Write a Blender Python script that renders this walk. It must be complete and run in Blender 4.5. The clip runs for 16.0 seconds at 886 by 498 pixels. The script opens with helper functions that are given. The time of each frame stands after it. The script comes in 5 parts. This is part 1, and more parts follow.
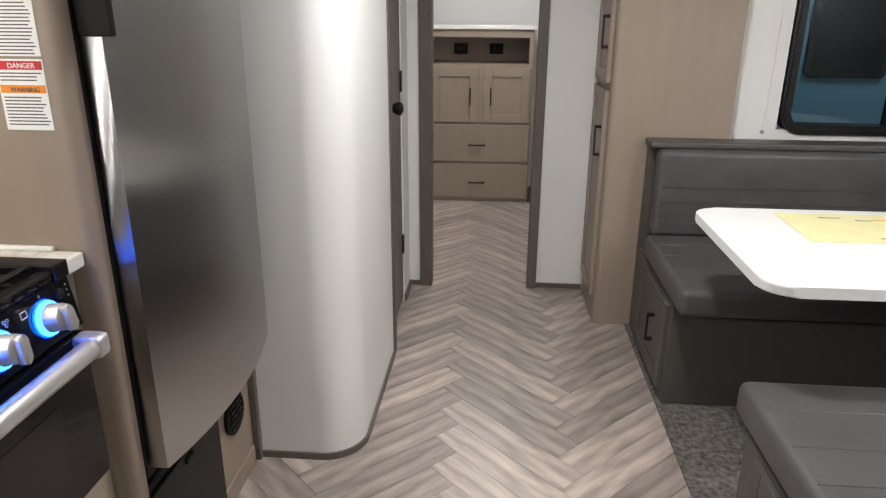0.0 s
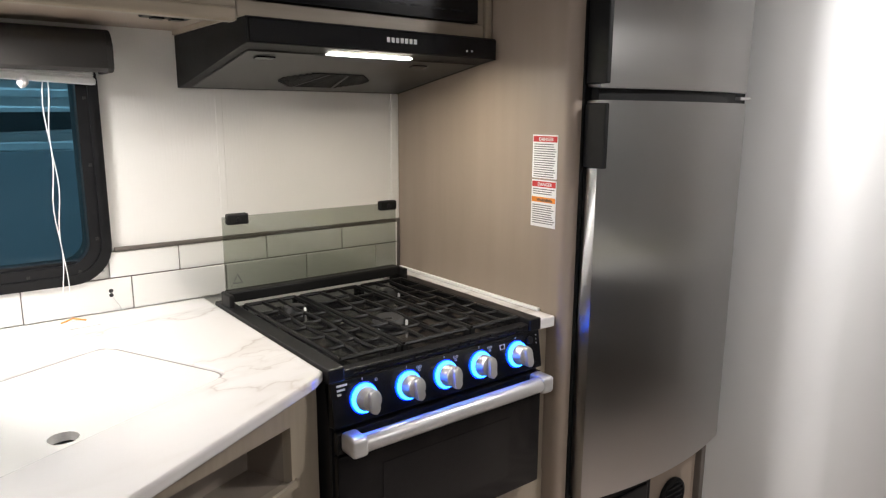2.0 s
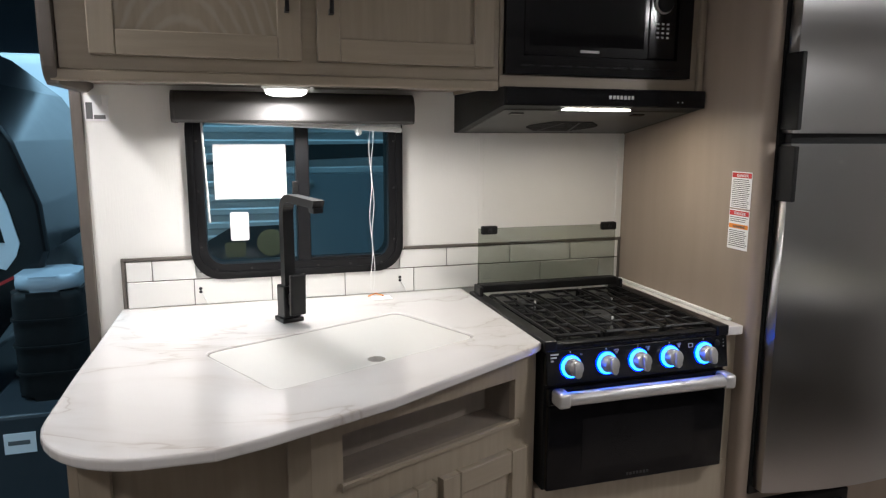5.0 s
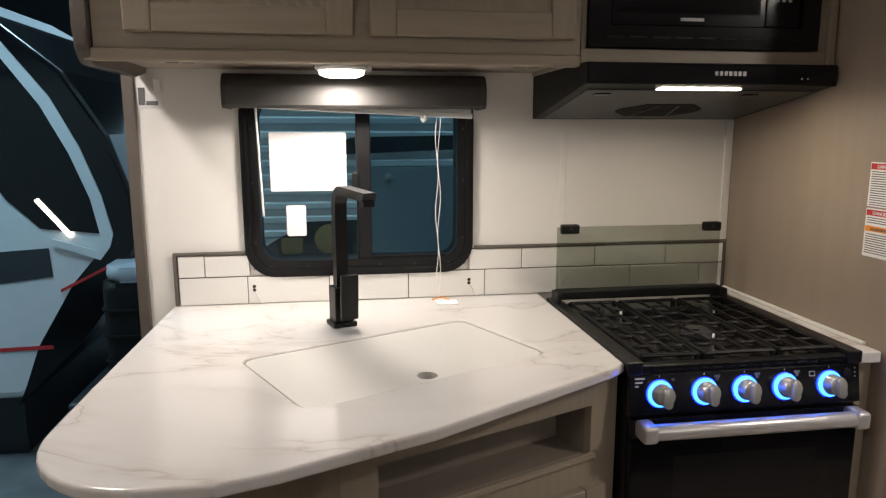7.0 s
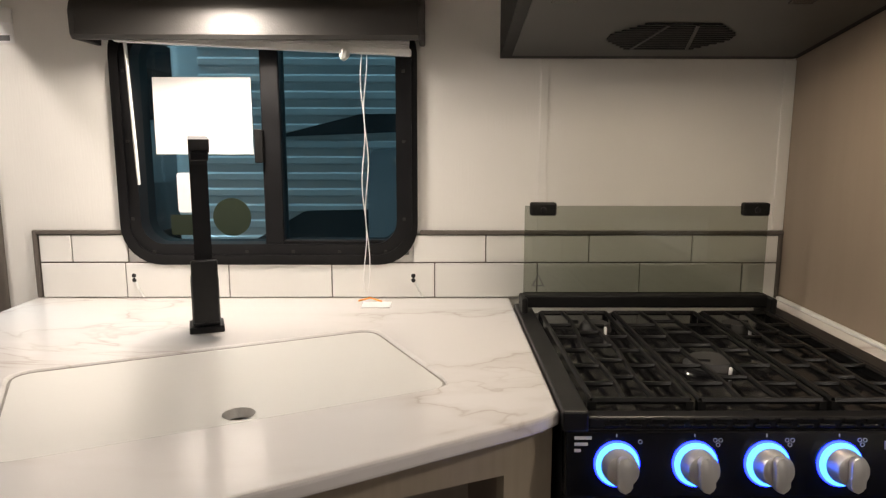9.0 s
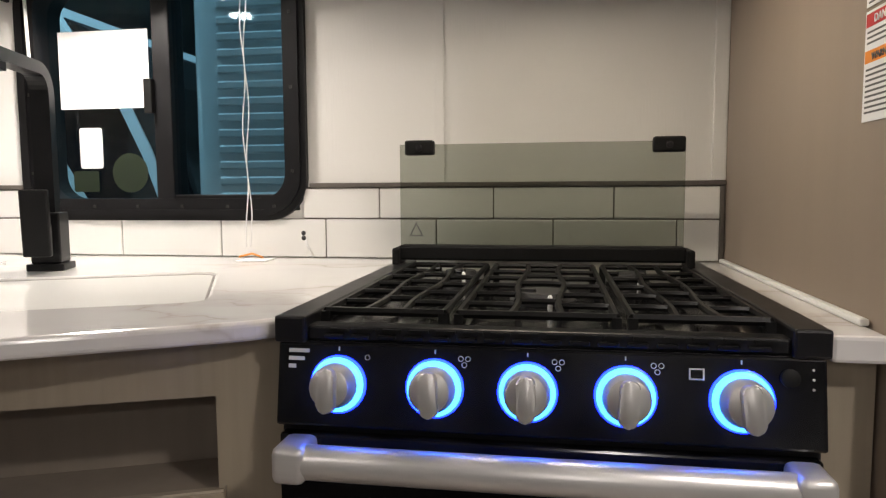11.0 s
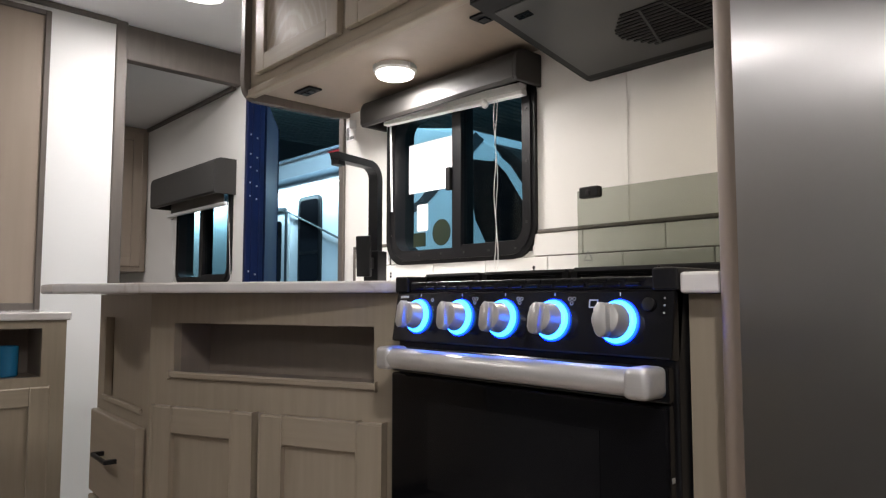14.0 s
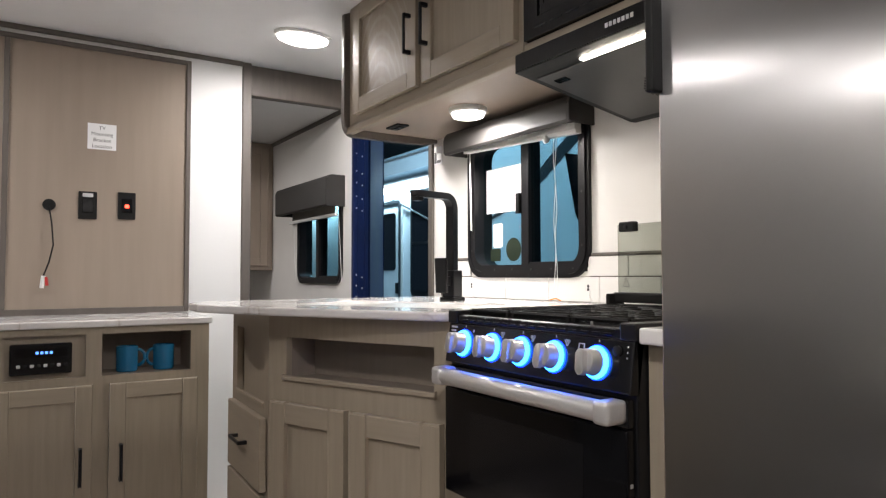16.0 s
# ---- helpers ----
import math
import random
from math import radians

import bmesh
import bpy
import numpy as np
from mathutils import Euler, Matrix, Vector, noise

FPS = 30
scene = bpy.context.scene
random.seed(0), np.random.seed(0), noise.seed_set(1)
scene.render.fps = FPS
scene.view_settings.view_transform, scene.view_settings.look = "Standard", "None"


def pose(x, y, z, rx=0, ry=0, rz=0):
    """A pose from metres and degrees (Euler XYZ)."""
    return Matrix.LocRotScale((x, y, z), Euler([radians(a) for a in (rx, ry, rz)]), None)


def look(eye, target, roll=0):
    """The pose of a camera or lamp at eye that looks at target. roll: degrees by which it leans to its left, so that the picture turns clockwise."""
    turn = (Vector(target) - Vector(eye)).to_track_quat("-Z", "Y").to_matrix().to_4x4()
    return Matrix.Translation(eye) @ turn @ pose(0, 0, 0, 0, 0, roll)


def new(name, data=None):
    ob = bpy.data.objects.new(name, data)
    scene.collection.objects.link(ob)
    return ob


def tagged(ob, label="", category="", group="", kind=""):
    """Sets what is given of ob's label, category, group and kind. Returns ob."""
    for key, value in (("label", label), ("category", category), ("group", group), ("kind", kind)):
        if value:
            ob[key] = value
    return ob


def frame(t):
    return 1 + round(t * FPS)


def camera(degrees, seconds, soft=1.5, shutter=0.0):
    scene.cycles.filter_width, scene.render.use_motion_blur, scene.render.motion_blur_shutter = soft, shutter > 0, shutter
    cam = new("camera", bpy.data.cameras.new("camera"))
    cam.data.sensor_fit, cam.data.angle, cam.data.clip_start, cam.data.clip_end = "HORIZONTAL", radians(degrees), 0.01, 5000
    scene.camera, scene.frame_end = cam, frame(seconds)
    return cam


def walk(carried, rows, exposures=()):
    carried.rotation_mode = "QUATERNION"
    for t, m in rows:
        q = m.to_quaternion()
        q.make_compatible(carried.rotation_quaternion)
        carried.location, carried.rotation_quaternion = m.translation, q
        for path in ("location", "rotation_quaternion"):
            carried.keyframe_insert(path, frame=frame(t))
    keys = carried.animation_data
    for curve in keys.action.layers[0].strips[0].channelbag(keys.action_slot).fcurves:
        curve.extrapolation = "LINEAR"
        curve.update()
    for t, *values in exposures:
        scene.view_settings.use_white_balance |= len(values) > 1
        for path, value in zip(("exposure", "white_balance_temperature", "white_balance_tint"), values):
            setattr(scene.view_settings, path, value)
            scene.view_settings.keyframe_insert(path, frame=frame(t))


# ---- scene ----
cam = camera(66.3, 16.0, soft=1.25)
PATH = [
    (0, (0.128, 0.175, 1.327), (-0.022, 2.058, 0.67), 0.3),
    (0.5, (0.186, 0.156, 1.351), (-0.454, 1.944, 0.723), 0.2),
    (1, (0.277, 0.097, 1.385), (-0.792, 1.675, 0.779), 0.2),
    (1.5, (0.366, 0.076, 1.405), (-0.994, 1.448, 0.887), 0.2),
    (2, (0.477, 0.059, 1.402), (-1.073, 1.263, 1.015), 0.3),
    (2.5, (0.583, 0.063, 1.395), (-1.098, 1.096, 1.07), 0.1),
    (3, (0.69, 0.029, 1.405), (-1.079, 0.91, 1.099), 0.1),
    (3.5, (0.774, -0.038, 1.429), (-1.034, 0.756, 1.113), 0.2),
    (4, (0.834, -0.064, 1.435), (-0.997, 0.673, 1.116), 0.2),
    (4.5, (0.883, -0.082, 1.436), (-0.979, 0.575, 1.118), 0.3),
    (5, (0.911, -0.104, 1.454), (-0.978, 0.466, 1.123), 0.2),
    (7.5, (0.623, 0.095, 1.415), (-1.33, 0.364, 1.077), -0.0),
    (8, (0.514, 0.188, 1.398), (-1.441, 0.441, 1.065), 0.1),
    (8.5, (0.384, 0.307, 1.355), (-1.582, 0.461, 1.026), 0.2),
    (9, (0.265, 0.441, 1.297), (-1.709, 0.453, 0.975), 0.1),
    (9.5, (0.219, 0.584, 1.257), (-1.753, 0.5, 0.935), 0.1),
    (10, (0.174, 0.692, 1.196), (-1.795, 0.559, 0.869), 0.1),
    (12.5, (0.082, 1.179, 1.009), (-1.74, 0.37, 1.17), -0.3),
    (13, (0.131, 1.288, 1.003), (-1.576, 0.259, 1.168), 0.0),
    (13.5, (0.178, 1.423, 0.966), (-1.346, 0.136, 1.119), -0.0),
    (14, (0.213, 1.544, 0.918), (-1.144, 0.081, 1.063), -0.0),
    (14.5, (0.23, 1.672, 0.903), (-1.037, 0.133, 1.056), 0.1),
    (15, (0.211, 1.756, 0.997), (-1.011, 0.176, 1.106), -0.3),
    (15.5, (0.225, 1.819, 1.028), (-0.926, 0.186, 1.114), -0.2),
    (16, (0.283, 1.872, 1.032), (-0.797, 0.19, 1.111), -0.1),
]
EXPOSURES = [
    (0.0, 0.5, 6500, 10), (1.5, 0.5, 6500, 11), (2.5, 0.35, 6500, 11), (3.5, 0.1, 6400, 11), (5.0, 0.0, 6350, 11), (7.3, -0.27, 7250, 14), (8.5, -0.27, 7450, 15),
    (9.5, -0.2, 7400, 14), (10.2, -0.05, 7300, 14), (12.3, 0.05, 6550, 10), (13.5, 0.18, 6600, 12), (14.5, 0.33, 6600, 13), (16.0, 0.43, 6600, 13),
]
walk(cam, [(t, look(eye, target, roll)) for t, eye, target, roll in PATH], EXPOSURES)

# ---- world, lamps ----
world = bpy.data.worlds.new("hall_air")
scene.world = world
world.use_nodes = True
bg = world.node_tree.nodes["Background"]
bg.inputs[0].default_value = (0.30, 0.62, 1.0, 1)
bg.inputs[1].default_value = 0.14


def area(name, place, target, size, watts, color, shape="DISK", size_y=None):
    d = bpy.data.lights.new(name, "AREA")
    d.energy, d.color, d.shape, d.size = watts, color, shape, size
    if size_y:
        d.size_y = size_y
    ob = new(name, d)
    ob.matrix_world = look(place, target)
    return ob


CEIL = 2.05
WHITE_LED = (1.0, 0.975, 0.96)
# Only the first ceiling light is known; the other five are added unseen.
LIGHTS = [(-0.75, -0.83, 2.05), (0.90, -0.75, 2.05), (0.30, 1.80, 2.05), (0.1, 4.4, 2.05), (-0.2, -2.2, 1.915), (1.75, 1.15, 1.83)]
for (lx, ly, lz), w in zip(LIGHTS, (10, 7.5, 15, 10, 5, 12)):
    area("ceiling_lamp", (lx, ly, lz - 0.045), (lx, ly, 0), 0.16, w, WHITE_LED)
area("undercabinet_lamp", (-1.0, 0.03, 1.545), (-1.0, 0.03, 0), 0.11, 5.7, (1.0, 0.97, 0.93))
area("hood_lamp", (-0.80, 0.86, 1.527), (-0.86, 0.86, 0), 0.2, 2.9, (1.0, 0.91, 0.76), "RECTANGLE", 0.015)
# Unseen fill lamps added over the hall to brighten the neighbouring trailers.
for hx, hy, w in ((-2.6, -3.6, 110), (-2.0, -2.4, 85), (-2.0, 1.0, 50), (-6.2, -0.8, 170), (3.6, 5.2, 60)):
    area("hall_fill_lamp", (hx, hy, 4.6), (hx - 1.1, hy, 0), 1.6, w, (0.42, 0.76, 1.0), "RECTANGLE", 0.5)

# Added upward fill, with no real fixture, that brightens the corrugated roof.
area("roof_fill_light", (-5.0, -7.0, 3.4), (-5.0, -7.0, 5.0), 1.2, 50, (0.42, 0.85, 0.95), "RECTANGLE", 0.5)
area("awning_lamp", (-3.60, -6.1, 2.11), (-3.80, -6.1, 1.3), 4.6, 60, (0.50, 0.84, 1.0), "RECTANGLE", 0.03)

# ---- materials ----


def mat(name, base, rough=0.5, metal=0.0, var=0.08, scale=6.0, stretch=(1, 1, 1), bump=0.0, bump_scale=200.0, coat=0.0, random_value=0.0, emit=None, fine=0.0, specular=0.5, clump=0.0):
    m = bpy.data.materials.new(name)
    m.use_nodes = True
    nt = m.node_tree
    n, l = nt.nodes, nt.links
    p = n["Principled BSDF"]
    p.inputs["Roughness"].default_value, p.inputs["Metallic"].default_value = rough, metal
    p.inputs["Coat Weight"].default_value = coat
    p.inputs["Specular IOR Level"].default_value = specular
    tc = n.new("ShaderNodeTexCoord")
    mp = n.new("ShaderNodeMapping")
    mp.inputs["Scale"].default_value = stretch
    l.new(tc.outputs["Object"], mp.inputs["Vector"])
    n1 = n.new("ShaderNodeTexNoise")
    n1.inputs["Scale"].default_value, n1.inputs["Detail"].default_value = scale, 6
    l.new(mp.outputs[0], n1.inputs["Vector"])
    ramp = n.new("ShaderNodeValToRGB")
    lo, hi = [max(0, c * (1 - var)) for c in base], [min(1, c * (1 + var)) for c in base]
    ramp.color_ramp.elements[0].color, ramp.color_ramp.elements[1].color = (*lo, 1), (*hi, 1)
    ramp.color_ramp.elements[0].position, ramp.color_ramp.elements[1].position = 0.3, 0.7
    l.new(n1.outputs["Fac"], ramp.inputs["Fac"])
    col = ramp.outputs["Color"]
    n2 = n.new("ShaderNodeTexNoise")
    n2.inputs["Scale"].default_value, n2.inputs["Detail"].default_value = bump_scale, 3
    l.new(mp.outputs[0], n2.inputs["Vector"])
    if fine or random_value:
        hsv = n.new("ShaderNodeHueSaturation")
        l.new(col, hsv.inputs["Color"])
        if random_value:
            oi = n.new("ShaderNodeObjectInfo")
            mr = n.new("ShaderNodeMapRange")
            mr.inputs["To Min"].default_value, mr.inputs["To Max"].default_value = 1 - random_value, 1 + random_value
            l.new(oi.outputs["Random"], mr.inputs["Value"])
        else:
            mr = n.new("ShaderNodeMapRange")
            mr.inputs["From Min"].default_value, mr.inputs["From Max"].default_value = 0.3, 0.7
            mr.inputs["To Min"].default_value, mr.inputs["To Max"].default_value = 1 - fine, 1 + fine
            l.new(n2.outputs["Fac"], mr.inputs["Value"])
        l.new(mr.outputs[0], hsv.inputs["Value"])
        col = hsv.outputs[0]
    l.new(col, p.inputs["Base Color"])
    r2 = n.new("ShaderNodeMapRange")
    r2.inputs["To Min"].default_value, r2.inputs["To Max"].default_value = max(0, rough - 0.06), min(1, rough + 0.06)
    l.new(n1.outputs["Fac"], r2.inputs["Value"])
    l.new(r2.outputs[0], p.inputs["Roughness"])
    if bump:
        b = n.new("ShaderNodeBump")
        b.inputs["Strength"].default_value, b.inputs["Distance"].default_value = bump, 0.001
        l.new(n2.outputs["Fac"], b.inputs["Height"])
        l.new(b.outputs[0], p.inputs["Normal"])
    if emit:
        p.inputs["Emission Color"].default_value, p.inputs["Emission Strength"].default_value = (*emit[0], 1), emit[1]
    return m


def marble(name, base, vein):
    m = mat(name, base, 0.16, coat=0.3, var=0.02)
    nt = m.node_tree
    n, l = nt.nodes, nt.links
    p = n["Principled BSDF"]
    tc = n.new("ShaderNodeTexCoord")
    mp = n.new("ShaderNodeMapping")
    mp.inputs["Rotation"].default_value, mp.inputs["Scale"].default_value = (0, 0, 0.5), (2.6, 1.0, 1)
    l.new(tc.outputs["Object"], mp.inputs[0])
    nz = n.new("ShaderNodeTexNoise")
    nz.inputs["Scale"].default_value, nz.inputs["Detail"].default_value, nz.inputs["Distortion"].default_value = 1.15, 5, 1.0
    nz.inputs["Roughness"].default_value = 0.52
    l.new(mp.outputs[0], nz.inputs["Vector"])
    r = n.new("ShaderNodeValToRGB")
    e = r.color_ramp.elements
    e[0].position, e[0].color = 0.38, (*base, 1)
    e[1].position, e[1].color = 0.62, (*base, 1)
    for at, f in ((0.455, 0.10), (0.492, 0.30), (0.500, 0.75), (0.507, 0.22), (0.545, 0.0)):
        k = e.new(at)
        k.color = (*[(1 - f) * a + f * b for a, b in zip(base, vein)], 1)
    l.new(nz.outputs["Fac"], r.inputs[0])
    cloud = n.new("ShaderNodeTexNoise")
    cloud.inputs["Scale"].default_value, cloud.inputs["Detail"].default_value, cloud.inputs["Distortion"].default_value = 2.4, 4, 0.6
    l.new(mp.outputs[0], cloud.inputs["Vector"])
    patch = n.new("ShaderNodeMapRange")
    patch.inputs["From Min"].default_value, patch.inputs["From Max"].default_value = 0.36, 0.52
    l.new(cloud.outputs["Fac"], patch.inputs["Value"])
    blend = n.new("ShaderNodeMix")
    blend.data_type = "RGBA"
    blend.inputs["A"].default_value = (*base, 1)
    l.new(patch.outputs[0], blend.inputs["Factor"])
    l.new(r.outputs[0], blend.inputs["B"])
    l.new(blend.outputs["Result"], p.inputs["Base Color"])
    return m


def linen(name, base):
    """Vinyl wall covering with fine upright threads."""
    m = mat(name, base, 0.55, var=0.03, scale=3)
    nt = m.node_tree
    n, l = nt.nodes, nt.links
    tc = n.new("ShaderNodeTexCoord")
    mp = n.new("ShaderNodeMapping")
    mp.inputs["Scale"].default_value = (260, 260, 22)
    l.new(tc.outputs["Object"], mp.inputs[0])
    nz = n.new("ShaderNodeTexNoise")
    nz.inputs["Scale"].default_value, nz.inputs["Detail"].default_value = 1.0, 2
    l.new(mp.outputs[0], nz.inputs["Vector"])
    b = n.new("ShaderNodeBump")
    b.inputs["Strength"].default_value, b.inputs["Distance"].default_value = 0.35, 0.001
    l.new(nz.outputs["Fac"], b.inputs["Height"])
    l.new(b.outputs[0], n["Principled BSDF"].inputs["Normal"])
    return m


def glass(name, tint, rough=0.0, mirror=True):
    """Thin pane: tinted see-through plus a weak mirror."""
    m = bpy.data.materials.new(name)
    m.use_nodes = True
    nt = m.node_tree
    n, l = nt.nodes, nt.links
    n.remove(n["Principled BSDF"])
    t, g, f, mx = n.new("ShaderNodeBsdfTransparent"), n.new("ShaderNodeBsdfGlossy"), n.new("ShaderNodeLayerWeight"), n.new("ShaderNodeMixShader")
    t.inputs[0].default_value = (*tint, 1)
    g.inputs["Roughness"].default_value = rough
    f.inputs[0].default_value = 0.5
    steep, share = n.new("ShaderNodeMath"), n.new("ShaderNodeMapRange")
    steep.operation = "POWER"
    steep.inputs[1].default_value = 5.0
    share.inputs["To Min"].default_value, share.inputs["To Max"].default_value = 0.035, 0.9
    l.new(f.outputs["Facing"], steep.inputs[0])
    l.new(steep.outputs[0], share.inputs["Value"])
    l.new(share.outputs[0], mx.inputs[0])
    l.new(t.outputs[0], mx.inputs[1])
    l.new(g.outputs[0], mx.inputs[2])
    l.new(mx.outputs[0] if mirror else t.outputs[0], n["Material Output"].inputs[0])
    return m


WALL = linen("cream_vinyl_wall", (0.80, 0.785, 0.75))
WHITE = mat("white_wall_panel", (0.80, 0.80, 0.79), 0.58, var=0.02, scale=2, bump=0.05)
CEILM = mat("white_ceiling_panel", (0.78, 0.78, 0.78), 0.6, var=0.02, bump=0.1, bump_scale=80)
TAUPE = mat("taupe_laminate", (0.314, 0.264, 0.200), 0.45, var=0.07, scale=5, stretch=(14, 14, 0.9), bump=0.06, bump_scale=60)
TAUPE_H = mat("taupe_laminate_crosswise", (0.314, 0.264, 0.200), 0.45, var=0.07, scale=5, stretch=(0.9, 0.9, 14), bump=0.06, bump_scale=60)
BEIGE = mat("beige_laminate", (0.30, 0.241, 0.192), 0.45, var=0.045, scale=3, stretch=(9, 9, 0.7), bump=0.04, bump_scale=60)
# Grey for walls out of view, chosen to darken reflections in steel and enamel.
GREYW = mat("unseen_grey_reflection_wall", (0.17, 0.17, 0.167), 0.5, var=0.05, scale=4, bump=0.05)
TRIM = mat("grey_brown_trim", (0.115, 0.098, 0.085), 0.5, var=0.1, scale=8, stretch=(6, 6, 1))
DOORM = mat("grey_brown_door", (0.15, 0.128, 0.11), 0.45, var=0.08, scale=5, stretch=(14, 14, 0.8))
# Taupe with the dimness of the recesses darkened into its colour.
CABIN = mat("shade_darkened_lining", (0.24, 0.2, 0.165), 0.6, var=0.06, scale=5, stretch=(10, 10, 1))
HEART = mat("taupe_laminate_heartwood", (0.314, 0.264, 0.200), 0.45, var=0.07, scale=5, stretch=(14, 14, 0.9), bump=0.06, bump_scale=60)
hn, hl = HEART.node_tree.nodes, HEART.node_tree.links
hco, hmp, hwv, hmr, hmx = hn.new("ShaderNodeTexCoord"), hn.new("ShaderNodeMapping"), hn.new("ShaderNodeTexWave"), hn.new("ShaderNodeMapRange"), hn.new("ShaderNodeMix")
hmp.inputs["Location"].default_value, hmp.inputs["Scale"].default_value = (0, 0.26, 0.10), (0.0, 1.0, 0.36)
hwv.wave_type, hwv.rings_direction = "RINGS", "X"
hwv.inputs["Scale"].default_value, hwv.inputs["Distortion"].default_value, hwv.inputs["Detail"].default_value, hwv.inputs["Detail Scale"].default_value = 16, 1.6, 2, 2.5
hmr.inputs["From Min"].default_value, hmr.inputs["From Max"].default_value, hmr.inputs["To Max"].default_value = 0.55, 1.0, 0.30
hmx.data_type = "RGBA"
hl.new(hco.outputs["Object"], hmp.inputs[0])
hl.new(hmp.outputs[0], hwv.inputs["Vector"])
hl.new(hwv.outputs["Fac"], hmr.inputs["Value"])
hl.new(hmr.outputs[0], hmx.inputs["Factor"])
hl.new(hn["Principled BSDF"].inputs["Base Color"].links[0].from_socket, hmx.inputs["A"])
hmx.inputs["B"].default_value = (0.46, 0.42, 0.36, 1)
hl.new(hmx.outputs["Result"], hn["Principled BSDF"].inputs["Base Color"])
COUNTER = marble("white_marble_laminate", (0.70, 0.68, 0.665), (0.46, 0.405, 0.365))
SINK = mat("white_sink_composite", (0.66, 0.65, 0.62), 0.3, var=0.015, scale=4, coat=0.2)
TILE = mat("glossy_white_tile", (0.80, 0.79, 0.76), 0.2, var=0.015, scale=4, coat=0.3, random_value=0.02)
# Grey for the gap round the sink cover, its shade given as colour.
SEAM = mat("gap_shade_grey", (0.27, 0.25, 0.23), 0.7, var=0.15, scale=30)
GROUT = mat("grey_grout", (0.16, 0.14, 0.125), 0.9, var=0.1)
BLACK = mat("satin_black_metal", (0.008, 0.008, 0.009), 0.38, var=0.2, scale=20, specular=0.3)
MATTE = mat("matte_black_plastic", (0.010, 0.010, 0.010), 0.5, var=0.15, scale=30, bump=0.1, specular=0.18)
GRATE = mat("black_enamelled_iron", (0.006, 0.006, 0.006), 0.4, var=0.2, scale=30, specular=0.2)
HOODU = mat("dark_grey_painted_steel", (0.03, 0.029, 0.027), 0.4, var=0.1)
GLOSSK = mat("gloss_black_enamel", (0.006, 0.006, 0.007), 0.14, var=0.2, specular=0.35)
OVENGL = mat("black_oven_glass", (0.004, 0.004, 0.005), 0.07, var=0.1, specular=0.28)
STEEL = mat("brushed_steel", (0.50, 0.495, 0.49), 0.285, 1.0, var=0.012, scale=3, stretch=(2, 2, 0.6))
grain = STEEL.node_tree.nodes.new("ShaderNodeCombineXYZ")
grain.inputs[1].default_value = 1.0
brushed = STEEL.node_tree.nodes["Principled BSDF"]
brushed.inputs["Anisotropic"].default_value = 1.0
STEEL.node_tree.links.remove(brushed.inputs["Roughness"].links[0])
brushed.inputs["Roughness"].default_value = 0.28
STEEL.node_tree.links.new(grain.outputs[0], brushed.inputs["Tangent"])
ALU = mat("brushed_aluminium", (0.62, 0.61, 0.60), 0.36, 0.55, var=0.04, scale=4, stretch=(60, 1, 60), bump=0.05, bump_scale=10)
KNOBM = mat("satin_nickel", (0.52, 0.51, 0.50), 0.36, 0.6, var=0.04)
RING = mat("blue_ring_light", (0.1, 0.3, 0.6), 0.3, emit=((0.02, 0.24, 1.0), 8.0))
# Glow for the rim round each ring, standing in for its blue halo.
RINGB = mat("deep_blue_halo_glow", (0.02, 0.05, 0.6), 0.3, emit=((0.0, 0.012, 1.0), 19.0))
LEDW = mat("lit_white_diffuser", (0.9, 0.9, 0.88), 0.4, emit=((1.0, 0.96, 0.9), 6.0))
LEDS = mat("lit_white_strip", (0.9, 0.9, 0.88), 0.4, emit=((1.0, 0.96, 0.88), 5.0))
WPLAST = mat("white_plastic", (0.8, 0.8, 0.78), 0.35, var=0.02)
PAPER = mat("white_paper", (0.82, 0.82, 0.82), 0.7, var=0.01)
BACKLIT = mat("white_paper_sheet", (0.85, 0.85, 0.85), 0.7, var=0.01)
RED = mat("red_print", (0.55, 0.03, 0.03), 0.6)
ORANGE = mat("orange_print", (0.85, 0.28, 0.03), 0.6)
INK = mat("grey_print", (0.12, 0.12, 0.12), 0.7)
YELLOW = mat("yellow_printed_sheet", (0.80, 0.76, 0.42), 0.5, var=0.05, scale=12)
GREYV = mat("grey_vinyl_upholstery", (0.08, 0.077, 0.077), 0.42, var=0.12, scale=10, bump=0.25, bump_scale=350)
GREYC = mat("grey_taupe_bench_panel", (0.085, 0.077, 0.069), 0.5, var=0.08, scale=5, stretch=(10, 10, 1))
CARPET = mat("grey_speckled_carpet", (0.12, 0.11, 0.10), 0.95, var=0.6, scale=55, bump=0.9, bump_scale=300, fine=0.35)
VALANCE = mat("charcoal_valance_vinyl", (0.034, 0.032, 0.030), 0.55, var=0.1, scale=6, bump=0.2, bump_scale=300)
SHADE = mat("grey_shade_fabric", (0.22, 0.20, 0.18), 0.8, var=0.08)
GLASSW = glass("tinted_window_glass", (0.76, 0.87, 0.88))
GLASSS = glass("smoked_glass", (0.72, 0.735, 0.70))
SCREEN = glass("insect_screen_mesh", (0.80, 0.83, 0.84), 0.4, False)
BLUEC = mat("blue_glazed_ceramic", (0.012, 0.15, 0.30), 0.25, var=0.06, coat=0.3)
CORD = mat("white_cord", (0.8, 0.8, 0.78), 0.6)
REDLED = mat("red_indicator", (0.6, 0.05, 0.03), 0.4, emit=((1.0, 0.06, 0.03), 4.0))
BLUELED = mat("blue_indicator", (0.05, 0.1, 0.6), 0.4, emit=((0.1, 0.3, 1.0), 1.5))
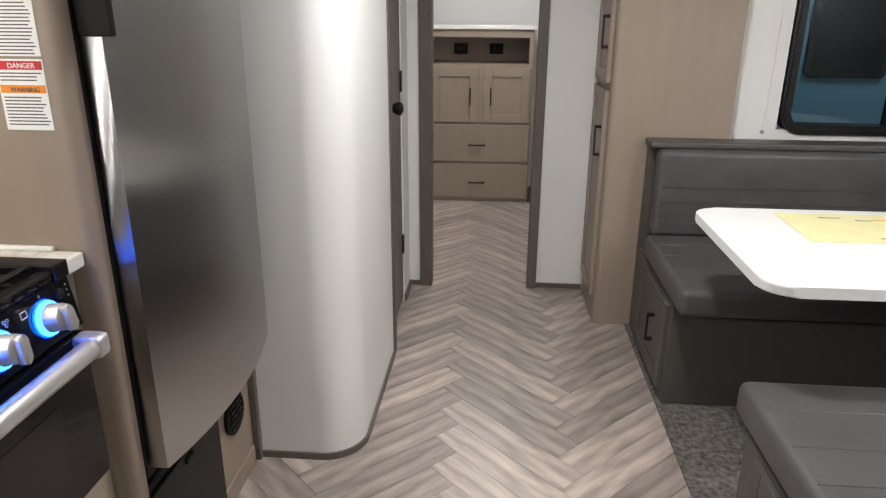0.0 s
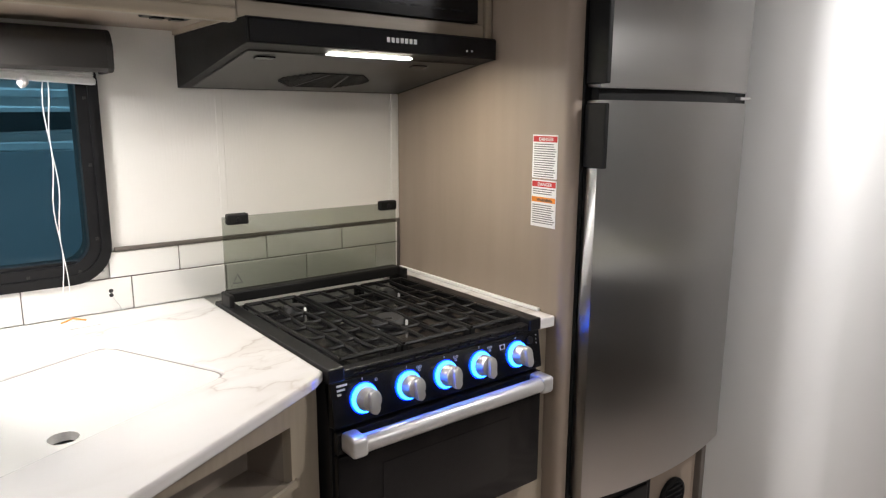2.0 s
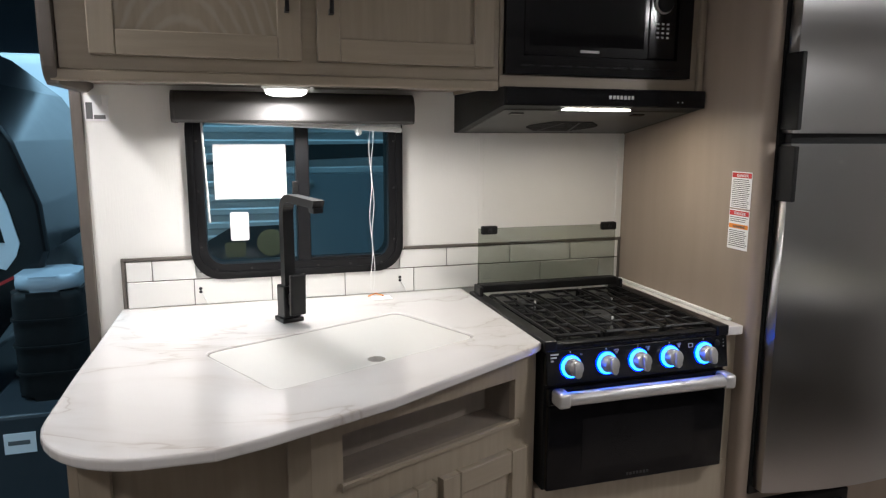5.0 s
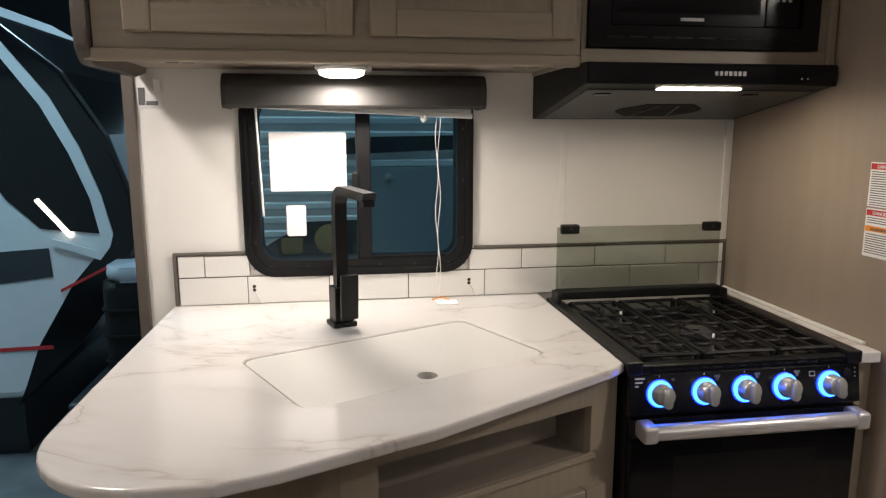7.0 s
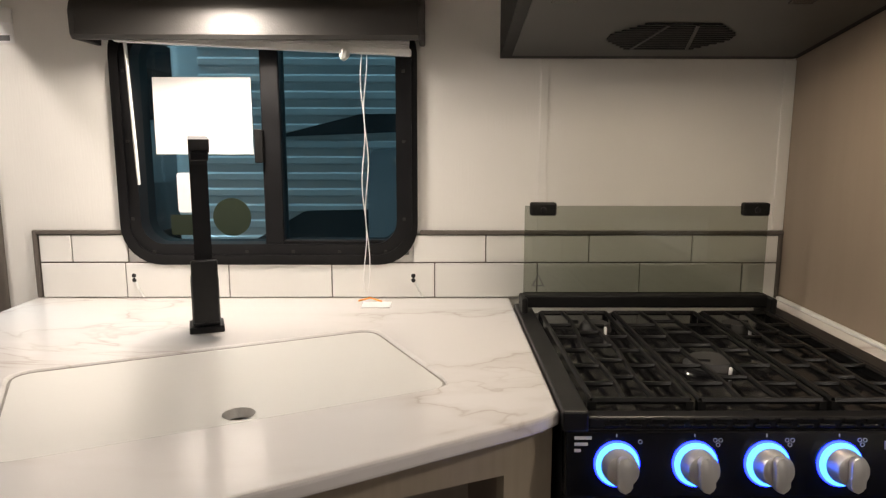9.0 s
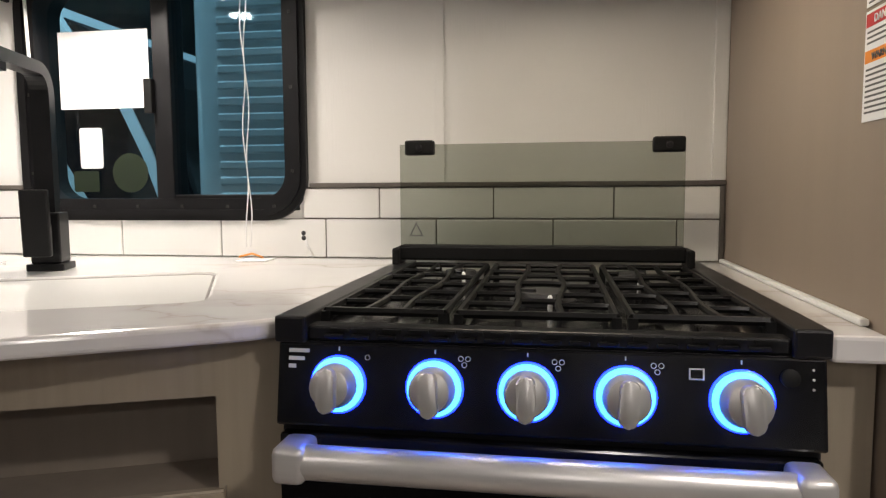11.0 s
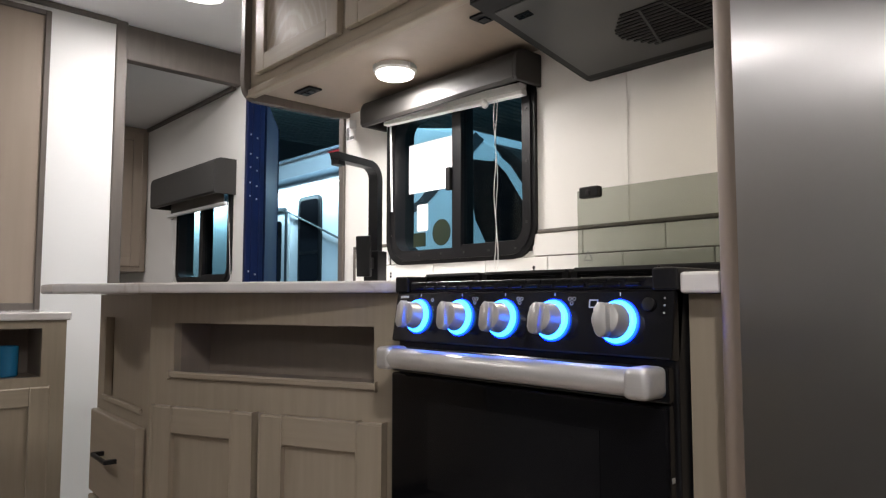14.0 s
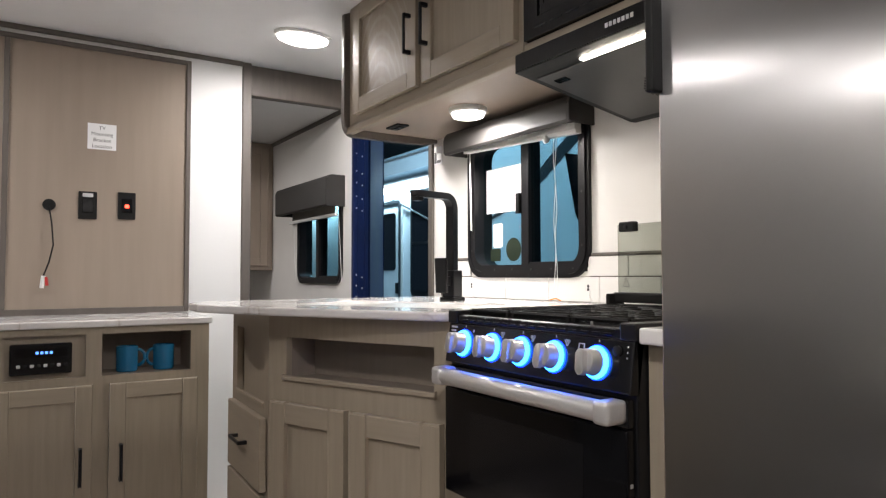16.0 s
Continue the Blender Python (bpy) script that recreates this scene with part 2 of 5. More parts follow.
SILVERP = mat("silver_print", (0.55, 0.55, 0.55), 0.4, var=0.02)
RVWHITE = mat("white_trailer_skin", (0.68, 0.70, 0.72), 0.3, var=0.03, coat=0.4)
RVGREY = mat("grey_trailer_skin", (0.34, 0.38, 0.42), 0.35, var=0.04)
RVDARK = mat("dark_trailer_graphic", (0.03, 0.035, 0.04), 0.3, var=0.1)
TENT = mat("dark_green_vinyl", (0.012, 0.022, 0.010), 0.5, var=0.1)
HALLC = mat("hall_grey_carpet", (0.13, 0.135, 0.14), 0.95, var=0.3, scale=3, bump=0.5, fine=0.1)
ROOFM = mat("teal_grey_metal_roof", (0.36, 0.42, 0.43), 0.5, var=0.06)
# Black door finish; the blue hall light on it is put into the colour.
BLUED = mat("black_door_skin_blue_lit", (0.003, 0.010, 0.055), 0.5, var=0.25, specular=0.25)
BURN = mat("burner_cap_iron", (0.02, 0.02, 0.02), 0.6, var=0.2)
PLANK = mat("greige_vinyl_plank", (0.36, 0.305, 0.27), 0.36, var=0.5, scale=2.2, stretch=(1.6, 11, 1), random_value=0.26, bump=0.08, bump_scale=60)

# ---- mesh helpers ----
ORIGIN = {}


def thing(name, label, category, place, group=""):
    ob = new(name)
    ob.empty_display_size = 0.1
    ob.location = place
    ORIGIN[ob.name] = Vector(place)
    return tagged(ob, label, category, group)


def link(name, bm, material, origin=None, smooth=False):
    me = bpy.data.meshes.new(name)
    if origin is not None:
        bmesh.ops.translate(bm, verts=bm.verts, vec=-Vector(origin))
    bmesh.ops.recalc_face_normals(bm, faces=bm.faces)
    if smooth:
        for f in bm.faces:
            f.smooth = True
        for e in bm.edges:
            if len(e.link_faces) == 2 and e.calc_face_angle(0) > 0.7:
                e.smooth = False
    bm.to_mesh(me)
    bm.free()
    me.materials.append(material)
    return new(name, me)


def part(name, bm, material, parent, label="", smooth=False):
    o = ORIGIN[parent.name]
    ob = link(name, bm, material, o, smooth)
    ob.parent = parent
    ORIGIN[ob.name] = o
    return tagged(ob, label) if label else ob


def whole(name, bm, material, label, category, kind="", group="", smooth=False):
    bm.verts.ensure_lookup_table()
    lo = Vector([min(v.co[i] for v in bm.verts) for i in range(3)])
    hi = Vector([max(v.co[i] for v in bm.verts) for i in range(3)])
    o = Vector(((lo.x + hi.x) / 2, (lo.y + hi.y) / 2, lo.z))
    ob = link(name, bm, material, o, smooth)
    ob.location = o
    ORIGIN[ob.name] = o
    return tagged(ob, label, category, group, kind)


def structure(name, bm, material, label="", smooth=False):
    ob = link(name, bm, material, None, smooth)
    ORIGIN[ob.name] = Vector()
    return tagged(ob, label, "", "", "structure")


def box(bm, x0, x1, y0, y1, z0, z1, b=0.0, seg=2, m=None):
    vs = bmesh.ops.create_cube(bm, size=1)["verts"]
    for v in vs:
        v.co = Vector((x0 + (v.co.x + 0.5) * (x1 - x0), y0 + (v.co.y + 0.5) * (y1 - y0), z0 + (v.co.z + 0.5) * (z1 - z0)))
        if m is not None:
            v.co = m @ v.co
    if b:
        bmesh.ops.bevel(bm, geom=list({e for v in vs for e in v.link_edges}), offset=b, segments=seg, affect="EDGES", profile=0.5)
    return bm


def B(x0, x1, y0, y1, z0, z1, b=0.0, seg=2, m=None):
    return box(bmesh.new(), x0, x1, y0, y1, z0, z1, b, seg, m)


def prism(bm, pts, z0, z1, m=None, b=0.0, seg=2):
    """A plan polygon raised from z0 to z1; m turns it elsewhere."""
    t = m or Matrix()
    lo = [bm.verts.new(t @ Vector((x, y, z0))) for x, y in pts]
    hi = [bm.verts.new(t @ Vector((x, y, z1))) for x, y in pts]
    faces = [bm.faces.new(lo[::-1]), bm.faces.new(hi)]
    k = len(pts)
    for i in range(k):
        faces.append(bm.faces.new((lo[i], lo[(i + 1) % k], hi[(i + 1) % k], hi[i])))
    if b:
        es = [e for f in faces[:2] for e in f.edges]
        bmesh.ops.bevel(bm, geom=list(set(es)), offset=b, segments=seg, affect="EDGES", profile=0.5)
    return bm


def band(bm, outer, inner, z0, z1, m=None):
    """A ring between two outlines with as many points each."""
    t = m or Matrix()
    k = len(outer)
    r = [[bm.verts.new(t @ Vector((x, y, z))) for x, y in ring] for ring, z in ((outer, z0), (outer, z1), (inner, z1), (inner, z0))]
    for a in range(4):
        p, q = r[a], r[(a + 1) % 4]
        for i in range(k):
            bm.faces.new((p[i], p[(i + 1) % k], q[(i + 1) % k], q[i]))
    return bm


def rounded(x0, x1, y0, y1, r, n=8):
    out = []
    for cx, cy, a0 in ((x1 - r, y1 - r, 0), (x0 + r, y1 - r, 90), (x0 + r, y0 + r, 180), (x1 - r, y0 + r, 270)):
        out += [(cx + r * math.cos(radians(a0 + 90 * i / n)), cy + r * math.sin(radians(a0 + 90 * i / n))) for i in range(n + 1)]
    return out


def lathe(bm, profile, m, n=24):
    """Profile of (radius, height) turned round m's z axis."""
    rings = [[bm.verts.new(m @ Vector((r * math.cos(2 * math.pi * i / n), r * math.sin(2 * math.pi * i / n), z))) for i in range(n)] for r, z in profile]
    for p, q in zip(rings, rings[1:]):
        for i in range(n):
            bm.faces.new((p[i], p[(i + 1) % n], q[(i + 1) % n], q[i]))
    bm.faces.new(rings[0][::-1])
    bm.faces.new(rings[-1])
    return bm


def tube(bm, pts, r, n=8):
    pts = [Vector(p) for p in pts]
    rings = []
    for i, p in enumerate(pts):
        d = (pts[min(i + 1, len(pts) - 1)] - pts[max(i - 1, 0)]).normalized()
        side = d.cross(Vector((0, 0, 1)) if abs(d.z) < 0.9 else Vector((0, 1, 0))).normalized()
        up = side.cross(d)
        rings.append([bm.verts.new(p + r * (math.cos(2 * math.pi * k / n) * side + math.sin(2 * math.pi * k / n) * up)) for k in range(n)])
    for p, q in zip(rings, rings[1:]):
        for k in range(n):
            bm.faces.new((p[k], p[(k + 1) % n], q[(k + 1) % n], q[k]))
    bm.faces.new(rings[0][::-1])
    bm.faces.new(rings[-1])
    return bm


# planes: local x to the right, y up, z out of the surface towards the room
ON_WEST = lambda x: Matrix(((0, 0, 1, x), (1, 0, 0, 0), (0, 1, 0, 0), (0, 0, 0, 1)))     # faces +x: local (y, z)
ON_SOUTH = lambda y: Matrix(((-1, 0, 0, 0), (0, 0, 1, y), (0, 1, 0, 0), (0, 0, 0, 1)))   # faces +y: local (-x, z)
ON_NORTH = lambda y: Matrix(((1, 0, 0, 0), (0, 0, -1, y), (0, 1, 0, 0), (0, 0, 0, 1)))   # faces -y: local (x, z)


def facing(a, b):
    """Plane through plan points a to b, local x runs from a to b, z out to its right-hand side."""
    a, b = Vector((*a, 0)), Vector((*b, 0))
    u = (b - a).normalized()
    w = u.cross(Vector((0, 0, 1)))
    return Matrix(((u.x, 0, w.x, a.x), (u.y, 0, w.y, a.y), (0, 1, 0, 0), (0, 0, 0, 1)))


def pull(parent, m, u, v, length, upright=True, reach=0.028):
    """Black bar pull on its two posts."""
    bm = bmesh.new()
    h = length / 2
    if upright:
        box(bm, u - 0.005, u + 0.005, v - h, v + h, reach - 0.008, reach, 0.0025, 2, m)
        for s in (-1, 1):
            box(bm, u - 0.005, u + 0.005, v + s * (h - 0.006) - 0.006, v + s * (h - 0.006) + 0.006, 0, reach - 0.004, 0, 2, m)
    else:
        box(bm, u - h, u + h, v - 0.005, v + 0.005, reach - 0.008, reach, 0.0025, 2, m)
        for s in (-1, 1):
            box(bm, u + s * (h - 0.006) - 0.006, u + s * (h - 0.006) + 0.006, v - 0.005, v + 0.005, 0, reach - 0.004, 0, 2, m)
    return part("handle", bm, BLACK, parent, "black metal bar handle")


def shaker(parent, m, u0, u1, v0, v1, rail=0.055, thick=0.019, name="door", material=None, panel=None):
    """Frame-and-panel door: stiles, rails and a recessed panel."""
    mt = material or TAUPE
    d = part(name, box(bmesh.new(), u0, u1, v0, v1, 0.0005, 0.004, 0, 2, m), mt, parent)
    for w in (u0, u1 - rail):
        part("stile", box(bmesh.new(), w, w + rail, v0, v1, 0.001, thick, 0.003, 2, m), mt, d)
    for w in (v0, v1 - rail):
        part("rail", box(bmesh.new(), u0 + rail, u1 - rail, w, w + rail, 0.001, thick, 0.002, 1, m), TAUPE_H if mt is TAUPE else mt, d)
    part("panel", box(bmesh.new(), u0 + rail - 0.002, u1 - rail + 0.002, v0 + rail - 0.002, v1 - rail + 0.002, 0.002, thick * 0.45, 0, 2, m), panel or mt, d)
    return d


def letters(parent, text, m, size, material, name="lettering", extrude=0.0006):
    cu = bpy.data.curves.new("text_shape", "FONT")
    cu.body, cu.size, cu.extrude, cu.align_x = text, size, extrude, "CENTER"
    tmp = new("text_shape", cu)
    me = bpy.data.meshes.new_from_object(tmp)
    bpy.data.objects.remove(tmp)
    bm = bmesh.new()
    bm.from_mesh(me)
    bpy.data.meshes.remove(me)
    bmesh.ops.transform(bm, matrix=m, verts=bm.verts)
    return part(name, bm, material, parent)


def wall_with_holes(bm, m, u0, u1, v0, v1, holes, t):
    """Upright slab in the plane m, t thick backwards, cut by rectangles (u0, u1, v0, v1) in order of u."""
    u = u0
    for a, b, c, d in holes:
        box(bm, u, a, v0, v1, -t, 0, 0, 2, m)
        if c > v0:
            box(bm, a, b, v0, c, -t, 0, 0, 2, m)
        if d < v1:
            box(bm, a, b, d, v1, -t, 0, 0, 2, m)
        u = b
    box(bm, u, u1, v0, v1, -t, 0, 0, 2, m)
    return bm

# ---- the large structure ----
XW, XE, T = -1.2, 1.25, 0.05
YN, YS = 5.6, -3.3
KW = (-0.225, 0.375, 1.045, 1.535)      # kitchen window opening
DOORWAY = (-1.27, -0.52, 0.02, 1.83)
RW = (-2.02, -1.44, 1.02, 1.47)
wall_west = structure("wall_west", wall_with_holes(bmesh.new(), ON_WEST(XW), YS, YN, -0.1, CEIL, [RW, DOORWAY, KW], T), WALL, "cream textured vinyl wall")
# East and outer slide-out walls stay unseen; their grey dims the refrigerator's reflections.
structure("wall_east", wall_with_holes(bmesh.new(), ON_WEST(XE), YS, 0.95, -0.1, CEIL, [], -T), GREYW)
bm = B(XE, XE + T, 3.16, YN, -0.1, CEIL)
structure("wall_east_bedroom", bm, WALL)
structure("wall_slide_outer", B(2.2, 2.2 + T, 0.9, 3.16, -0.1, CEIL), GREYW)
structure("wall_slide_south", B(XE + T, 2.2, 0.9, 0.95, -0.1, CEIL), WALL)
SW = (1.27, 1.95, 0.88, 1.5)
structure("wall_slide_north", wall_with_holes(bmesh.new(), ON_NORTH(3.08), 1.075, 2.2, -0.1, CEIL, [SW], T), WHITE, "smooth white slide-out end wall")
structure("wall_north", B(XW - T, XE + T, YN, YN + T, -0.1, CEIL), WHITE)
structure("wall_south", B(XW - T, XE + T, YS - T, YS, -0.1, CEIL), WALL)
structure("ceiling", B(XW - T, 2.25, -1.38, YN + T, CEIL, CEIL + 0.06), CEILM, "white panel ceiling")
structure("ceiling_rear", B(XW - T, XE + T, YS - T, -1.40, 1.915, 1.975), CEILM, "white lower ceiling of the rear room")
# Unseen lower ceiling, added to carry the slide-out's light.
structure("ceiling_slide", B(XE + T, 2.2, 0.95, 3.08, 1.83, 1.87), CEILM, "white lower ceiling of the slide-out")
structure("trim_slide_header", B(XE - 0.01, XE + T, 0.95, 3.08, 1.81, CEIL - 0.001, 0.004), TRIM)
# wall that carries the television panel, with its corner post and the header beside it
structure("wall_television", B(-0.64, XE, -1.40, -1.33, 0, CEIL), WHITE, "white partition wall")
structure("trim_corner_post", B(-0.685, -0.64, -1.415, -1.32, 0, CEIL, 0.006), TRIM, "grey-brown corner post")
structure("trim_header", B(XW, -0.685, -1.395, -1.345, 1.90, CEIL - 0.002, 0.005), TRIM, "grey-brown header beam")
bm = bmesh.new()
box(bm, -0.64, XE, -1.33, -1.312, CEIL - 0.022, CEIL - 0.001, 0.004)
structure("trim_ceiling_edge", bm, TRIM)
structure("trim_rear_ceiling_edge", B(XW, XW + 0.015, YS, -1.41, 1.895, 1.914), TRIM)
# bathroom: rounded white corner, side wall with its door, partition with the bedroom doorway


def corner_outline(off):
    pts = [(-0.60, 1.94 + off)]
    r, cx, cy = 0.125 - off, -0.395, 2.065
    pts += [(cx + r * math.sin(radians(a)), cy - r * math.cos(radians(a))) for a in range(0, 91, 6)]
    pts += [(-0.27 - off, 2.67)]
    return pts


o, i = corner_outline(0), corner_outline(0.03)
structure("wall_rounded_corner", prism(bmesh.new(), o + i[::-1], 0, CEIL), WHITE, "glossy white rounded bathroom corner wall", smooth=True)
o, i = corner_outline(-0.008), corner_outline(-0.001)
structure("baseboard_rounded", prism(bmesh.new(), o + i[::-1], 0, 0.022), TRIM, smooth=True)
structure("wall_bath_side", B(-0.33, -0.30, 3.2, 3.40, 0, CEIL), WHITE)
structure("wall_bath_header", B(-0.33, -0.30, 2.67, 3.2, 1.92, CEIL), WHITE)
structure("trim_bath_jamb", B(-0.31, -0.262, 2.645, 2.69, 0, 1.95, 0.004), TRIM)
d = B(-0.335, -0.305, 2.692, 3.198, 0.015, 1.92, 0.003)
bath_door = structure("door_1", d, DOORM, "dark grey-brown flush bathroom door, closed")
bm = lathe(bmesh.new(), [(0.026, 0), (0.026, 0.006), (0.011, 0.012), (0.010, 0.03), (0.02, 0.042), (0.026, 0.055), (0.024, 0.068), (0.012, 0.075)], Matrix.Translation((-0.305, 2.75, 0.985)) @ pose(0, 0, 0, 0, 90, 0))
part("knob", bm, BLACK, bath_door, "black round door knob", smooth=True)
for hz in (0.25, 1.0, 1.7):
    part("hinge", B(-0.305, -0.297, 3.175, 3.21, hz, hz + 0.09, 0.002), BLACK, bath_door)
structure("trim_bath_base", B(-0.30, -0.29, 3.2, 3.40, 0, 0.03), TRIM)
structure("wall_partition_west", B(XW, -0.245, 3.42, 3.46, 0, CEIL), WHITE)
structure("wall_partition_east", B(0.345, XE, 3.44, 3.48, 0, CEIL), WHITE, "white partition beside the bedroom doorway")
structure("baseboard_west", B(-0.33, -0.245, 3.408, 3.42, 0, 0.022), TRIM)
structure("baseboard_east", B(0.345, 0.575, 3.428, 3.44, 0, 0.022), TRIM)
structure("trim_jamb_west", B(-0.245, -0.185, 3.395, 3.48, 0, CEIL - 0.1, 0.004), TRIM, "grey-brown door jamb")
structure("trim_jamb_east", B(0.30, 0.345, 3.41, 3.50, 0, CEIL - 0.1, 0.004), TRIM, "grey-brown door jamb")
structure("trim_jamb_head", B(-0.245, 0.345, 3.41, 3.50, CEIL - 0.1, CEIL - 0.001), TRIM)

# ---- outside: hall floor, roof, neighbours ----
structure("ground", B(-60, 60, -60, 60, -0.75, -0.7), HALLC, "grey carpet of the exhibition hall")
bm = bmesh.new()
for k in range(90):
    y = -14 + k * 0.2
    box(bm, -12, -1.6, y, y + 0.12, 5.0, 5.05)
box(bm, -40, 40, -40, 40, 5.06, 5.1)
structure("backdrop_hall_roof", bm, ROOFM, "teal-grey corrugated hall roof")

# ---- floor base and carpet of the slide-out ----
floor = structure("floor", B(XW - T, XE + T, YS, YN, -0.1, -0.004), TRIM, "greige herringbone vinyl plank floor")
structure("floor_slide", B(0.725, 2.2, 0.95, 3.08, -0.08, 0.003), CARPET, "grey speckled carpet in the slide-out")

# ---- kitchen: counter ----
CT, CTH = 0.95, 0.022
edge = [(XW, -0.445), (-0.60, -0.455)]
for k in range(0, 11):
    a = radians(-90 + k * 8.5)
    edge.append((-0.385 + 0.205 * math.cos(a), -0.25 + 0.205 * math.sin(a)))
edge += [(-0.178, -0.16), (-0.205, -0.075), (-0.31, 0.17), (-0.535, 0.56), (-0.548, 0.578), (-0.568, 0.598), (XW, 0.598)]
SK = [(-0.71, -0.20), (-0.42, -0.05), (-0.66, 0.46), (-0.95, 0.32)]


def round_poly(pts, r, n=5):
    out = []
    for i, p in enumerate(pts):
        p, a, b = Vector(p), Vector(pts[i - 1]), Vector(pts[(i + 1) % len(pts)])
        s, e = p + (a - p).normalized() * r, p + (b - p).normalized() * r
        for k in range(n + 1):
            t = k / n
            out.append(tuple((1 - t) ** 2 * s + 2 * t * (1 - t) * p + t * t * e))
    return out


sink_line = round_poly(SK, 0.035)
counter = thing("kitchen_counter", "white marble-look laminate counter with a rounded end", "counter", (-0.7, 0.1, CT - CTH))
# worktop with a hole: two halves meeting along a bridge from the sink to the rim
bm = bmesh.new()
eo = [bm.edges.new((p, q)) for vs in [[bm.verts.new((x, y, CT)) for x, y in edge]] for p, q in zip(vs, vs[1:] + vs[:1])]
ei = [bm.edges.new((p, q)) for vs in [[bm.verts.new((x, y, CT)) for x, y in sink_line]] for p, q in zip(vs, vs[1:] + vs[:1])]
fill = bmesh.ops.triangle_fill(bm, edges=eo + ei, use_beauty=True)
top_faces = [f for f in fill["geom"] if isinstance(f, bmesh.types.BMFace)]
ext = bmesh.ops.extrude_face_region(bm, geom=top_faces)
bmesh.ops.translate(bm, verts=[v for v in ext["geom"] if isinstance(v, bmesh.types.BMVert)], vec=(0, 0, -CTH))
worktop = part("worktop", bm, COUNTER, counter)
bv = worktop.modifiers.new("soft_edge", "BEVEL")
bv.width, bv.segments, bv.limit_method, bv.angle_limit = 0.006, 3, "ANGLE", radians(55)
part("side_strip", B(XW, -0.553, 1.137, 1.188, CT - 0.026, CT, 0.004), COUNTER, counter, "narrow counter strip beside the range")
part("upstand", B(XW + 0.02, -0.60, 1.178, 1.1885, CT, CT + 0.008, 0.003), WPLAST, counter)
# sink basin closed by a flush white cover with a finger hole
sink = thing("sink", "white composite sink with a flush white cover", "sink", (-0.68, 0.13, CT - 0.085))
c = Vector((-0.685, 0.13))


def scaled(s):
    return [(c.x + (x - c.x) * s, c.y + (y - c.y) * s) for x, y in sink_line]


part("basin", band(bmesh.new(), scaled(0.93), scaled(0.88), CT - 0.08, CT - 0.027), SINK, sink)
part("basin_floor", prism(bmesh.new(), scaled(0.93), CT - 0.085, CT - 0.08), SINK, sink)
bm = bmesh.new()
hole = [(-0.566 + 0.021 * math.cos(2 * math.pi * k / 24), 0.183 + 0.021 * math.sin(2 * math.pi * k / 24)) for k in range(24)]
eo = [bm.edges.new((p, q)) for vs in [[bm.verts.new((x, y, CT - 0.004)) for x, y in scaled(0.99)]] for p, q in zip(vs, vs[1:] + vs[:1])]
ei = [bm.edges.new((p, q)) for vs in [[bm.verts.new((x, y, CT - 0.004)) for x, y in hole]] for p, q in zip(vs, vs[1:] + vs[:1])]
fill = bmesh.ops.triangle_fill(bm, edges=eo + ei, use_beauty=True)
ext = bmesh.ops.extrude_face_region(bm, geom=[f for f in fill["geom"] if isinstance(f, bmesh.types.BMFace)])
bmesh.ops.translate(bm, verts=[v for v in ext["geom"] if isinstance(v, bmesh.types.BMVert)], vec=(0, 0, -0.014))
part("cover", bm, SINK, sink, "flush white cover with a round finger hole")
# Grey band and ledge paint in the shade of the gap round the cover.
part("seam", band(bmesh.new(), scaled(1.0), scaled(0.991), CT - 0.008, CT - 0.0035), SEAM, sink, "thin grey band for the shaded gap round the cover")
part("ledge", band(bmesh.new(), scaled(1.0), scaled(0.95), CT - 0.026, CT - 0.0185), SHADE, sink)
# faucet
FX, FY = -0.945, 0.015
faucet = thing("faucet", "matte black square-section kitchen faucet", "faucet", (FX, FY, CT))
m = Matrix.Translation((FX, FY, CT)) @ pose(0, 0, 0, 0, 0, 20)
part("base", box(bmesh.new(), -0.03, 0.03, -0.03, 0.03, 0, 0.012, 0.002, 2, m), BLACK, faucet)
part("body", box(bmesh.new(), -0.024, 0.024, -0.024, 0.024, 0.012, 0.10, 0.003, 2, m), BLACK, faucet)
prof = [(-0.012, 0.10), (-0.012, 0.30)] + [(-0.012 + 0.055 * (1 - math.cos(radians(a))), 0.30 + 0.05 * math.sin(radians(a))) for a in range(15, 91, 15)] + [(0.20, 0.345)]
inner = [(0.19, 0.325), (0.045, 0.33)] + [(0.045 - 0.031 * math.sin(radians(a)), 0.30 + 0.03 * math.cos(radians(a))) for a in range(15, 91, 15)] + [(0.014, 0.10)]
part("spout", prism(bmesh.new(), prof + inner, -0.015, 0.015, m @ Matrix(((1, 0, 0, 0), (0, 0, 1, 0), (0, 1, 0, 0), (0, 0, 0, 1))), 0.0), BLACK, faucet)
part("aerator", box(bmesh.new(), 0.165, 0.195, -0.013, 0.013, 0.313, 0.327, 0.002, 2, m), BLACK, faucet)
part("lever", box(bmesh.new(), 0.048, 0.06, -0.022, 0.022, 0.03, 0.142, 0.003, 2, m @ pose(0, 0, 0, 0, 3, 0)), BLACK, faucet)
part("lever_pivot", box(bmesh.new(), 0.02, 0.052, -0.012, 0.012, 0.05, 0.08, 0.002, 2, m), BLACK, faucet)

# base cabinet under the sink: slanted front and drawer front
PB, PS, PE = (-0.336, 0.008), (-0.585, 0.592), (-0.353, -0.40)
base_cab = thing("sink_cabinet", "taupe wood-grain sink base cabinet with shaker doors and an open niche", "cabinet", (-0.7, 0.1, 0))
F1, F2 = facing(PB, PS), facing(PE, PB)
L1 = (Vector(PS) - Vector(PB)).length
L2 = (Vector(PB) - Vector(PE)).length
bm = bmesh.new()
box(bm, 0, 0.07, 0.1, CT - CTH - 0.001, -0.02, 0, 0, 2, F1)
